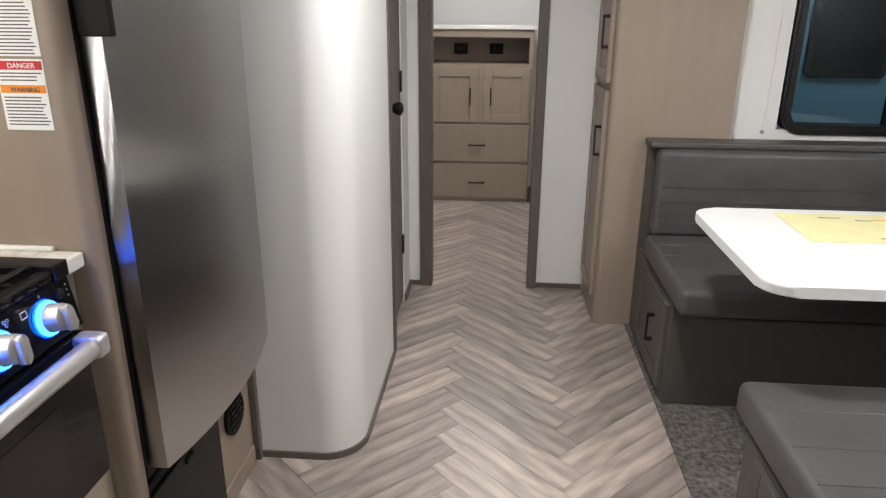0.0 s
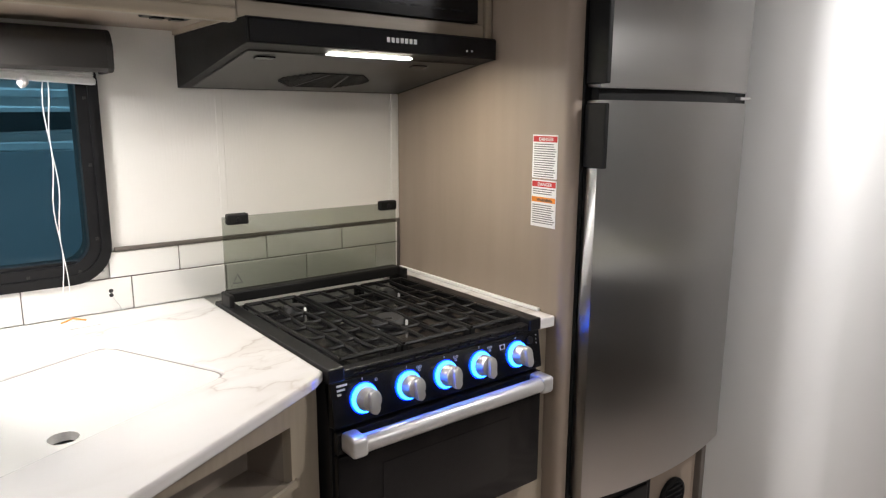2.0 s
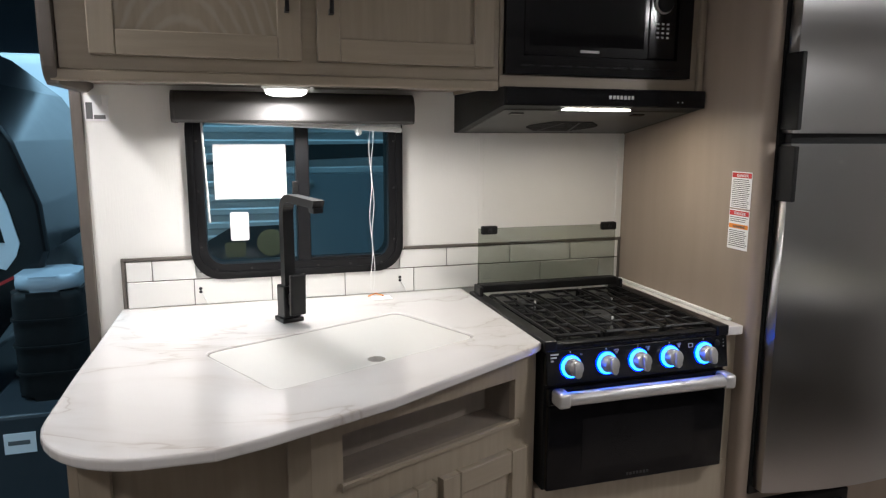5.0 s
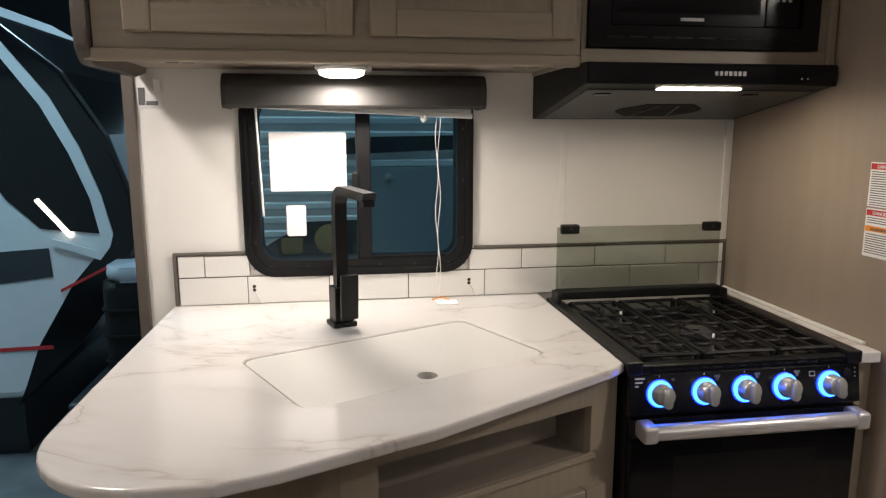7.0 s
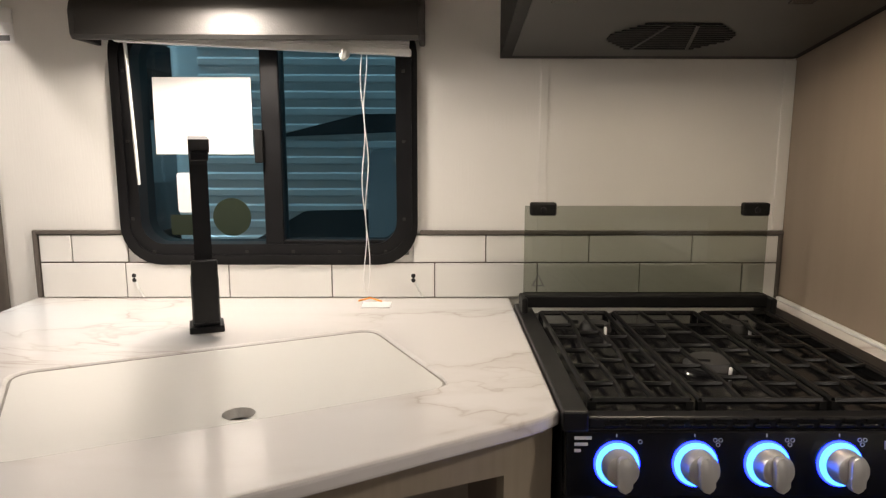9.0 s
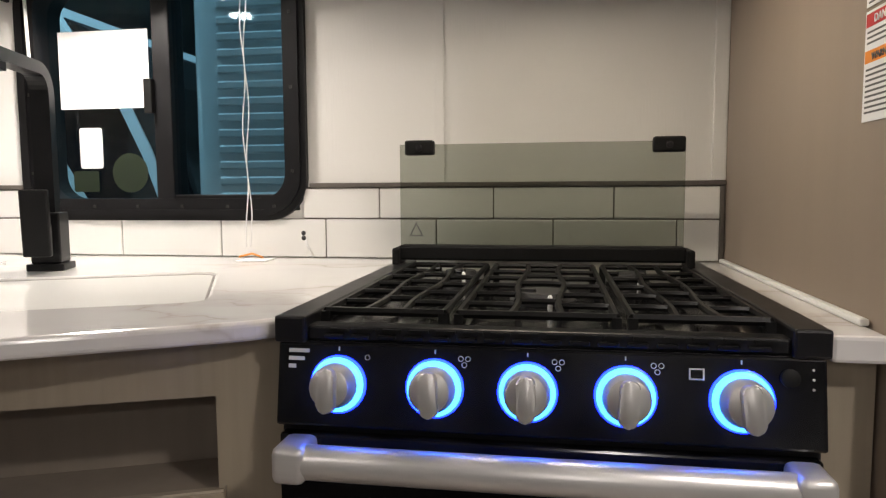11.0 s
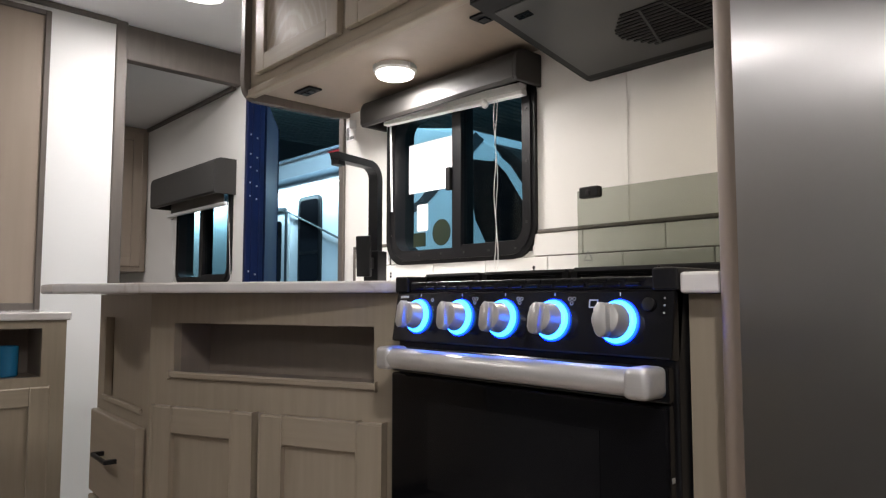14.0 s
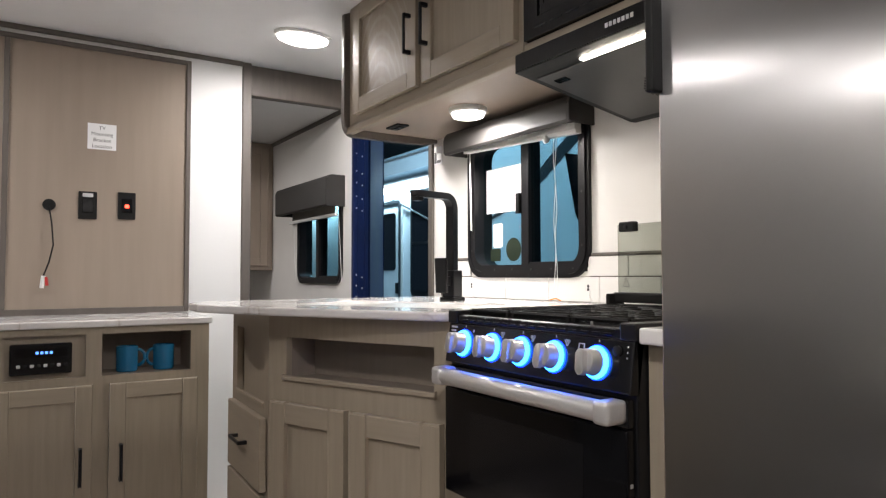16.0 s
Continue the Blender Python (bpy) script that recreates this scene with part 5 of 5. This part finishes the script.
for a, b in ((0.0, 0.03), (0.26, 0.29), (0.52, 0.55)):
    part("door_edge_rib", box(bmesh.new(), a, b, 0.02, 0.032, 0.0, 1.82, 0.003, 2, DH), BLUED, ed)
for z in (0.25, 0.95, 1.45):
    part("hinge", box(bmesh.new(), -0.02, 0.05, 0.02, 0.028, z, z + 0.09, 0.002, 2, DH), BLACK, ed)
    part("hinge_screw", box(bmesh.new(), 0.02, 0.028, 0.028, 0.0305, z + 0.02, z + 0.028, 0, 2, DH), KNOBM, ed)
part("door_lock", box(bmesh.new(), 0.44, 0.50, 0.032, 0.055, 0.98, 1.06, 0.004, 2, DH), BLACK, ed)

# ---- passage north: pantry, bedroom ----
ward = thing("pantry_cabinet", "tall taupe pantry cabinet with stacked doors", "cabinet", (0.82, 3.2, 0))
prof = [(0.605, 3.02), (1.07, 3.02), (1.07, 3.425), (0.58, 3.425), (0.58, 3.045)] + [(0.605 - 0.025 * math.cos(radians(a)), 3.045 - 0.025 * math.sin(radians(a))) for a in range(15, 90, 15)]
part("body", prism(bmesh.new(), prof, 0, CEIL - 0.001), BEIGE, ward, smooth=True)
WM = facing((0.58, 3.42), (0.58, 3.02)) 
for v0, v1 in ((0.12, 1.03), (1.06, 1.98)):
    d = shaker(ward, WM, 0.02, 0.36, v0, v1, 0.05, 0.018, "door", BEIGE)
    pull(d, WM @ Matrix.Translation((0, 0, 0.018)), 0.335, 0.82 if v0 < 1 else 1.26, 0.13)
bc = thing("bedroom_dresser", "beige built-in dresser with two doors and two drawers", "dresser", (0, 5.3, 0))
DM = ON_NORTH(5.1)
part("body", B(-0.75, 0.36, 5.1, 5.5, 0.0, 0.99), BEIGE, bc)
part("niche_back", B(-0.75, 0.36, 5.48, 5.5, 0.99, 1.17), BEIGE, bc)
part("upper_rail", B(-0.75, 0.36, 5.1, 5.5, 1.17, 1.22), BEIGE, bc)
part("niche_side", B(0.33, 0.36, 5.1, 5.48, 0.99, 1.17), BEIGE, bc)
part("top", B(-0.76, 0.37, 5.085, 5.52, 1.222, 1.25, 0.004), WPLAST, bc, "white top edge")
for u0, u1, hu in ((-0.36, -0.02, -0.075), (0.02, 0.345, 0.07)):
    d = shaker(bc, DM, u0, u1, 0.585, 0.965, 0.06, 0.018, "door", BEIGE)
    pull(d, DM @ Matrix.Translation((0, 0, 0.018)), hu, 0.77, 0.12)
for v0, v1 in ((0.30, 0.57), (0.03, 0.285)):
    d = part("drawer", box(bmesh.new(), -0.72, 0.35, v0, v1, 0.001, 0.018, 0.003, 2, DM), BEIGE, bc)
    pull(d, DM @ Matrix.Translation((0, 0, 0.018)), -0.02, (v0 + v1) / 2 - 0.01, 0.12, False)
for u in (-0.165, 0.1):
    po = thing("dresser_outlet", "black outlet plate in the dresser niche", "outlet", (u, 5.46, 1.04))
    part("plate", B(u - 0.05, u + 0.05, 5.445, 5.478, 1.04, 1.115, 0.004), MATTE, po)
    part("socket", B(u - 0.02, u + 0.02, 5.44, 5.445, 1.06, 1.095, 0.002), GLOSSK, po)
# ---- dinette ----


def cushion(name, parent, x0, x1, y0, y1, z0, z1, seams, axis):
    bm = B(x0, x1, y0, y1, z0, z1, 0.025, 4)
    c = part(name, bm, GREYV, parent, "", True)
    for s in seams:
        if axis == "z":
            part("seam", B(x0 + 0.02, x1 - 0.02, y0 - 0.003, y0 + 0.004, s - 0.0025, s + 0.0025, 0.001, 1), GREYV, c)
        else:
            part("seam", B(x0 + 0.02, x1 - 0.02, s - 0.0025, s + 0.0025, z1 - 0.004, z1 + 0.002, 0.001, 1), GREYV, c)
    return c


b1 = thing("dinette_bench", "grey vinyl dinette bench on a taupe storage base", "bench", (1.3, 2.7, 0), "dinette benches")
part("base", B(0.745, 2.18, 2.36, 3.018, 0.004, 0.385, 0.003), GREYC, b1)
cushion("seat_cushion", b1, 0.735, 2.18, 2.245, 2.86, 0.39, 0.485, (2.45, 2.6, 2.72), "y")
cushion("back_cushion", b1, 0.765, 2.18, 2.86, 2.96, 0.47, 0.825, (0.53, 0.57, 0.62, 0.68), "z")
part("back_board", B(0.745, 2.18, 2.962, 3.018, 0.385, 0.83, 0.003), GREYC, b1)
part("cap", B(0.735, 2.19, 2.90, 3.019, 0.826, 0.85, 0.006), GREYC, b1, "grey-brown cap rail")
BM = facing((0.745, 3.018), (0.745, 2.36))
d = shaker(b1, BM, 0.18, 0.62, 0.03, 0.37, 0.06, 0.014, "door", GREYC)
pull(d, BM @ Matrix.Translation((0, 0, 0.014)), 0.48, 0.22, 0.11)
b2 = thing("dinette_bench", "grey vinyl dinette bench with its back to the kitchen", "bench", (1.3, 1.3, 0), "dinette benches")
part("base", B(0.745, 2.18, 1.02, 1.62, 0.004, 0.385, 0.003), GREYC, b2)
cushion("seat_cushion", b2, 0.735, 2.18, 1.12, 1.70, 0.39, 0.485, (1.3, 1.42, 1.56), "y")
bm = B(0.80, 2.18, 1.03, 1.15, 0.47, 0.83, 0.03, 4)
part("back_cushion", bm, GREYV, b2, "", True)
part("back_board", B(0.80, 2.18, 0.97, 1.028, 0.004, 0.84, 0.004), GREYC, b2)
BM2 = facing((0.745, 1.62), (0.745, 1.02))
d = shaker(b2, BM2, 0.08, 0.52, 0.03, 0.37, 0.06, 0.014, "door", GREYC)
pull(d, BM2 @ Matrix.Translation((0, 0, 0.014)), 0.14, 0.24, 0.11)
tb = thing("dinette_table", "white laminate dinette table with rounded corners", "table", (1.35, 1.97, 0))
part("tabletop", prism(bmesh.new(), rounded(0.745, 2.15, 1.645, 2.31, 0.075), 0.722, 0.75, None, 0.005), WPLAST, tb)
part("pedestal", lathe(bmesh.new(), [(0.11, 0.004), (0.10, 0.012), (0.035, 0.03), (0.035, 0.70), (0.09, 0.715), (0.09, 0.722)], Matrix.Translation((1.5, 1.98, 0)), 24), BLACK, tb, "", True)
leaf = thing("table_leaflet", "yellow printed leaflet lying on the dinette table", "leaflet", (1.2, 2.1, 0.75))
part("sheet", B(0.98, 1.5, 1.98, 2.26, 0.7505, 0.752), YELLOW, leaf)
for k in range(9):
    x, y = 1.0 + random.random() * 0.4, 2.0 + random.random() * 0.22
    part("print_bar", B(x, x + 0.04 + 0.03 * random.random(), y, y + 0.006, 0.752, 0.7524), ORANGE if k % 3 == 0 else TRIM, leaf)
rv_window("window_3", ON_NORTH(3.08), 1.275, 1.98, 0.862, 1.53, 1.72, "large black framed slide-out window", 0.09, 0.04)
lt = thing("shade_clip", "small clear shade clip on the slide-out wall", "clip", (1.22, 3.07, 0.86))
part("clip", lathe(bmesh.new(), [(0.008, 0), (0.008, 0.006), (0.004, 0.01)], Matrix.Translation((1.215, 3.079, 0.87)) @ pose(0, 0, 0, 90, 0, 0), 10), KNOBM, lt)
part("string", tube(bmesh.new(), [(1.215, 3.072, 0.87), (1.222, 3.072, 1.4)], 0.0012, 5), CORD, lt)

# ---- neighbours in the hall ----


def trailer(name, label, x0, x1, y0, y1, z0, z1, ribs=True):
    t = thing(name, label, "trailer", ((x0 + x1) / 2, (y0 + y1) / 2, -0.7))
    part("body", B(x0, x1, y0, y1, z0, z1, 0.12, 4), RVWHITE, t, "", True)
    for wx in (0.35, 0.6):
        wy = y0 + (y1 - y0) * wx
        wheel = part("wheel", lathe(bmesh.new(), [(0.34, 0), (0.36, 0.04), (0.36, 0.18), (0.34, 0.22)], Matrix.Translation((x1 - 0.28, wy, -0.34)) @ pose(0, 0, 0, 0, 90, 0), 28), MATTE, t, "", True)
        part("rim", lathe(bmesh.new(), [(0.2, 0), (0.2, 0.01), (0.1, 0.02)], Matrix.Translation((x1 - 0.06, wy, -0.34)) @ pose(0, 0, 0, 0, 90, 0), 20), KNOBM, wheel, "", True)
    part("chassis", B(x0 + 0.1, x1 - 0.1, y0 + 0.1, y1 - 0.1, z0 - 0.12, z0 + 0.02), RVDARK, t)
    return t


ta = trailer("travel_trailer", "white travel trailer with corrugated siding and dark swoosh graphics", -5.2, -2.75, -0.75, 5.6, -0.25, 2.6)
for k in range(38):
    z = -0.15 + k * 0.07
    part("siding_rib", B(-2.755, -2.735, -0.6, 5.45, z, z + 0.04, 0.008, 1), RVWHITE, ta)
for z0, z1, y0, y1 in ((1.62, 1.7, 0.5, 3.0), (1.3, 1.42, -0.3, 0.9), (0.75, 1.0, -0.55, 0.45)):
    part("graphic", prism(bmesh.new(), [(y0, z0), (y1, z0 + 0.05), (y1 + 0.3, z1), (y0 + 0.4, z1 - 0.02)], 0.0, 0.004, ON_WEST(-2.734)), RVDARK, ta, "dark swoosh graphic")
hatch = part("hatch", prism(bmesh.new(), rounded(0.13, 1.05, 0.62, 1.25, 0.05), 0.0, 0.02, ON_WEST(-2.735)), RVGREY, ta, "grey-blue storage hatch")
part("hatch_lock", lathe(bmesh.new(), [(0.02, 0), (0.02, 0.01), (0.01, 0.015)], ON_WEST(-2.715) @ Matrix.Translation((0.26, 1.2, 0)), 14), KNOBM, hatch, "", True)

tbn = thing("nosed_trailer", "white trailer with a rounded black nose and a lit awning strip", "trailer", (-4.9, -5.0, -0.7))
SX0 = -3.72
nose = [(-2.0, -0.25), (-1.66, 0.12), (-1.36, 0.50), (-1.26, 0.74), (-1.28, 1.02), (-1.40, 1.40), (-1.62, 1.76), (-1.99, 2.06), (-2.5, 2.36), (-3.3, 2.5), (-9.6, 2.5), (-9.6, -0.25)]
part("body", prism(bmesh.new(), nose, -6.1, SX0, ON_WEST(0), 0.05, 3), RVWHITE, tbn)
EM = ON_WEST(SX0 + 0.001)
cap = [(-2.05, -0.30), (-1.64, 0.10), (-1.34, 0.48), (-1.235, 0.74), (-1.255, 1.03), (-1.375, 1.41), (-1.60, 1.78), (-1.97, 2.09), (-2.12, 2.16), (-2.06, 2.05), (-1.80, 1.78), (-1.62, 1.50), (-1.50, 1.18), (-1.42, 0.86), (-1.46, 0.66), (-1.66, 0.50), (-1.9, 0.1)]
part("nose_cap", prism(bmesh.new(), cap, -6.13, SX0 + 0.004, ON_WEST(0), 0.03, 3), GLOSSK, tbn, "glossy black nose cap")
part("side_window", prism(bmesh.new(), [(-1.42, 0.80), (-1.45, 1.02), (-1.56, 1.34), (-1.72, 1.66), (-1.98, 1.98), (-2.42, 2.08), (-2.30, 1.55), (-1.98, 1.02), (-1.80, 0.84)], 0.0, 0.006, EM), OVENGL, tbn, "black wrap-round nose window")
part("trim_line", prism(bmesh.new(), [(-1.385, 0.80), (-1.435, 1.04), (-1.54, 1.34), (-1.68, 1.63), (-1.92, 1.95), (-2.10, 2.09), (-2.12, 2.05), (-1.95, 1.89), (-1.735, 1.58), (-1.60, 1.30), (-1.50, 1.02), (-1.46, 0.80), (-1.49, 0.70), (-1.74, 0.78), (-1.75, 0.74), (-1.47, 0.64), (-1.41, 0.72)], 0.006, 0.02, EM), RVWHITE, tbn, "pale moulded edge line")
part("chin_line", prism(bmesh.new(), [(-1.40, 0.62), (-1.72, 0.46), (-1.72, 0.44), (-1.40, 0.60)], 0.006, 0.014, EM), RED, tbn, "red chin line")
part("graphic", prism(bmesh.new(), [(-1.77, 0.72), (-1.76, 0.54), (-2.1, 0.50), (-2.9, 0.62), (-3.5, 0.60), (-2.8, 0.74), (-2.1, 0.70)], 0.0, 0.004, EM), RVDARK, tbn, "dark swoosh graphic")
part("swoosh", prism(bmesh.new(), [(-2.2, 2.2), (-2.6, 1.95), (-2.95, 1.72), (-3.7, 1.52), (-3.0, 1.80), (-2.65, 2.06), (-2.3, 2.28)], 0.0, 0.004, EM), RVDARK, tbn, "dark swoosh graphic")
part("lower_line", prism(bmesh.new(), [(-1.80, 0.10), (-3.6, 0.06), (-3.6, 0.04), (-1.80, 0.075)], 0.0, 0.004, EM), RED, tbn)
part("marker_strip", prism(bmesh.new(), [(-1.62, 0.80), (-1.80, 1.03), (-1.82, 1.015), (-1.64, 0.785)], 0.006, 0.02, EM), LEDS, tbn, "lit white marker strip")
for u0, u1, v0, v1 in ((-5.03, -4.58, 0.80, 2.03), (-4.08, -3.62, 0.95, 1.54)):
    w = part("window", prism(bmesh.new(), rounded(u0, u1, v0, v1, 0.07), 0.0, 0.025, EM), BLACK, tbn)
    part("pane", prism(bmesh.new(), rounded(u0 + 0.045, u1 - 0.045, v0 + 0.045, v1 - 0.045, 0.045), 0.025, 0.029, EM), OVENGL, w)
    part("window_bar", prism(bmesh.new(), rounded(u0 + 0.045, u1 - 0.045, (v0 + v1) / 2 - 0.02, (v0 + v1) / 2 + 0.01, 0.004, 2), 0.029, 0.034, EM), BLACK, w)
dr = part("door", prism(bmesh.new(), rounded(-5.80, -5.24, -0.1, 1.94, 0.06), 0.0, 0.04, EM), RVWHITE, tbn, "pale side door")
part("door_edge", band(bmesh.new(), rounded(-5.81, -5.23, -0.11, 1.95, 0.06), rounded(-5.77, -5.27, -0.07, 1.91, 0.05), 0.04, 0.055, EM), RVDARK, dr)
part("door_pane", prism(bmesh.new(), rounded(-5.68, -5.36, 1.10, 1.80, 0.05), 0.04, 0.046, EM), OVENGL, dr)
part("door_lock", prism(bmesh.new(), rounded(-5.34, -5.28, 0.82, 0.95, 0.01), 0.04, 0.06, EM), BLACK, dr)
part("grab_rail", tube(bmesh.new(), [(SX0 + 0.07, -5.16, 0.5), (SX0 + 0.07, -5.16, 1.75)], 0.016, 8), KNOBM, tbn, "", True)
part("awning_tube", tube(bmesh.new(), [(SX0 + 0.09, -8.6, 2.20), (SX0 + 0.09, -3.7, 2.20)], 0.055, 14), RVGREY, tbn, "", True)
for y in (-8.4, -3.8):
    part("awning_arm", tube(bmesh.new(), [(SX0 + 0.02, y, 0.6), (SX0 + 0.06, y, 2.15)], 0.02, 6), RVGREY, tbn)
part("awning_strut", tube(bmesh.new(), [(SX0 + 0.03, -5.6, 2.02), (SX0 + 0.03, -4.0, 1.45)], 0.012, 6), RVDARK, tbn)
part("awning_light", B(SX0 + 0.004, SX0 + 0.03, -8.5, -3.8, 2.115, 2.128), LEDS, tbn, "lit awning strip")
part("roof_rail", B(SX0 - 0.03, SX0 + 0.015, -9.5, -3.3, 2.475, 2.51, 0.006), RVGREY, tbn)
part("red_stripe", prism(bmesh.new(), [(-4.50, 2.465), (-3.72, 2.465), (-3.72, 2.20), (-3.9, 2.20)], 0.0, 0.004, EM), RED, tbn)
part("chassis", B(-5.9, SX0 - 0.2, -9.4, -2.1, -0.7, -0.25), RVDARK, tbn)
bt = thing("propane_cover", "black plastic propane tank cover on a trailer hitch", "tank cover", (-3.6, -1.15, -0.7))
part("shell", prism(bmesh.new(), rounded(-3.85, -3.4, -1.40, -1.02, 0.1), -0.1, 0.55, None, 0.05, 3), MATTE, bt, "", True)
part("lid", prism(bmesh.new(), rounded(-3.83, -3.42, -1.38, -1.04, 0.1), 0.55, 0.64, None, 0.04, 3), RVGREY, bt, "pale grey lid", True)
for z in (0.06, 0.22, 0.38):
    part("ridge", prism(bmesh.new(), rounded(-3.86, -3.39, -1.41, -1.01, 0.1), z, z + 0.015), MATTE, bt)
part("tongue", B(-4.3, -3.2, -1.55, -0.85, -0.7, -0.1, 0.02), RVDARK, bt)
part("number_card", B(-3.199, -3.196, -1.42, -1.26, -0.32, -0.2), PAPER, bt)
part("card_print", B(-3.196, -3.1955, -1.40, -1.29, -0.27, -0.245), INK, bt)
td = trailer("far_trailer", "white trailer parked far across the hall", -10.0, -7.4, -5.2, 1.5, -0.2, 2.3)
part("graphic", prism(bmesh.new(), [(-2.4, 1.0), (-2.2, 1.9), (-2.1, 1.9), (-2.2, 1.0)], 0.0, 0.004, ON_WEST(-7.398)), RVDARK, td)

# Dark curves: graphics, and painted shadow edges that suggest a rounded nose.
for pts in ([(-3.2, 2.2), (-2.5, 1.95), (-2.0, 1.5), (-1.7, 0.9), (-1.6, 0.3), (-1.68, 0.3), (-1.80, 0.9), (-2.1, 1.42), (-2.6, 1.84)], [(-2.6, 2.2), (-1.9, 1.8), (-1.4, 1.1), (-1.25, 0.5), (-1.32, 0.5), (-1.5, 1.1), (-2.0, 1.7)], [(-1.9, 0.35), (-1.0, 0.55), (-0.2, 0.5), (-0.2, 0.3), (-1.0, 0.3)]):
    part("graphic", prism(bmesh.new(), pts, 0.0, 0.006, ON_WEST(-7.4)), RVDARK, td, "dark curved graphic and painted shadow edge")
part("marker_lamp", lathe(bmesh.new(), [(0.03, 0), (0.025, 0.02), (0.01, 0.03)], ON_WEST(-7.4) @ Matrix.Translation((-1.05, 1.55, 0)), 12), ORANGE, td, "orange marker lamp", True)
te = thing("neighbour_trailer", "pale trailer with dark windows behind the slide-out", "trailer", (3.4, 8.0, -0.7))
part("body", B(1.6, 6.0, 6.6, 9.2, -0.3, 2.6, 0.1, 3), RVWHITE, te, "", True)
part("chassis", B(1.8, 5.8, 6.8, 9.0, -0.7, -0.3), RVDARK, te)
for u0, u1, v0, v1 in ((1.9, 2.5, 1.0, 1.8), (2.8, 3.5, 0.8, 1.9)):
    w = part("window", prism(bmesh.new(), rounded(u0, u1, v0, v1, 0.06), 0.0, 0.02, ON_NORTH(6.6)), BLACK, te)
    part("pane", prism(bmesh.new(), rounded(u0 + 0.05, u1 - 0.05, v0 + 0.05, v1 - 0.05, 0.04), 0.02, 0.024, ON_NORTH(6.6)), OVENGL, w)

# ---- pieces: tiles and floor planks ----
for a, b, z0, z1 in TILES:
    part("tile", B(XW + 0.0035, XW + 0.0085, a, b, z0, z1, 0.0012, 1), TILE, splash)

PW, PN = 0.112, 5
s2 = math.sqrt(0.5)
OFFX, OFFY = -0.366, 0.03
FX0, FX1, FY0F, FY1F = -0.64, 0.724, -1.33, 5.1


def clip(poly, axis, lim, keep_less):
    out = []
    for i, p in enumerate(poly):
        q = poly[(i + 1) % len(poly)]
        pi, qi = (p[axis] <= lim) == keep_less or p[axis] == lim, (q[axis] <= lim) == keep_less or q[axis] == lim
        if pi:
            out.append(p)
        if pi != qi:
            t = (lim - p[axis]) / (q[axis] - p[axis])
            out.append((p[0] + t * (q[0] - p[0]), p[1] + t * (q[1] - p[1])))
    return out


def to_floor(u, v):
    return ((u - v) * PW * s2 + OFFX, (u + v) * PW * s2 + OFFY)


g = 0.006
for r in range(-60, 80):
    for mth in range(-10, 11):
        for flat in (True, False):
            if flat:
                u0, v0 = r + 2 * PN * mth, r
                cell = [(u0 + g, v0 + g), (u0 + PN - g, v0 + g), (u0 + PN - g, v0 + 1 - g), (u0 + g, v0 + 1 - g)]
            else:
                cc = r + 2 * PN * mth
                v0 = r - 2 * PN + 1
                cell = [(cc + g, v0 + g), (cc + 1 - g, v0 + g), (cc + 1 - g, v0 + PN - g), (cc + g, v0 + PN - g)]
            pl = [to_floor(*p) for p in cell]
            cx, cy = sum(p[0] for p in pl) / 4, sum(p[1] for p in pl) / 4
            if not (FX0 - 0.4 < cx < FX1 + 0.4 and FY0F - 0.4 < cy < FY1F + 0.4):
                continue
            for axis, lim, less in ((0, FX0, False), (0, FX1, True), (1, FY0F, False), (1, FY1F, True)):
                pl = clip(pl, axis, lim, less)
                if len(pl) < 3:
                    break
            if len(pl) < 3:
                continue
            ang = 45 if flat else 135
            ob = link("plank", prism(bmesh.new(), [((x - cx) * math.cos(radians(ang)) + (y - cy) * math.sin(radians(ang)), -(x - cx) * math.sin(radians(ang)) + (y - cy) * math.cos(radians(ang))) for x, y in pl], -0.006, 0.0), PLANK)
            ob.location, ob.rotation_euler = (cx, cy, 0), (0, 0, radians(ang))
            ob.parent = floor
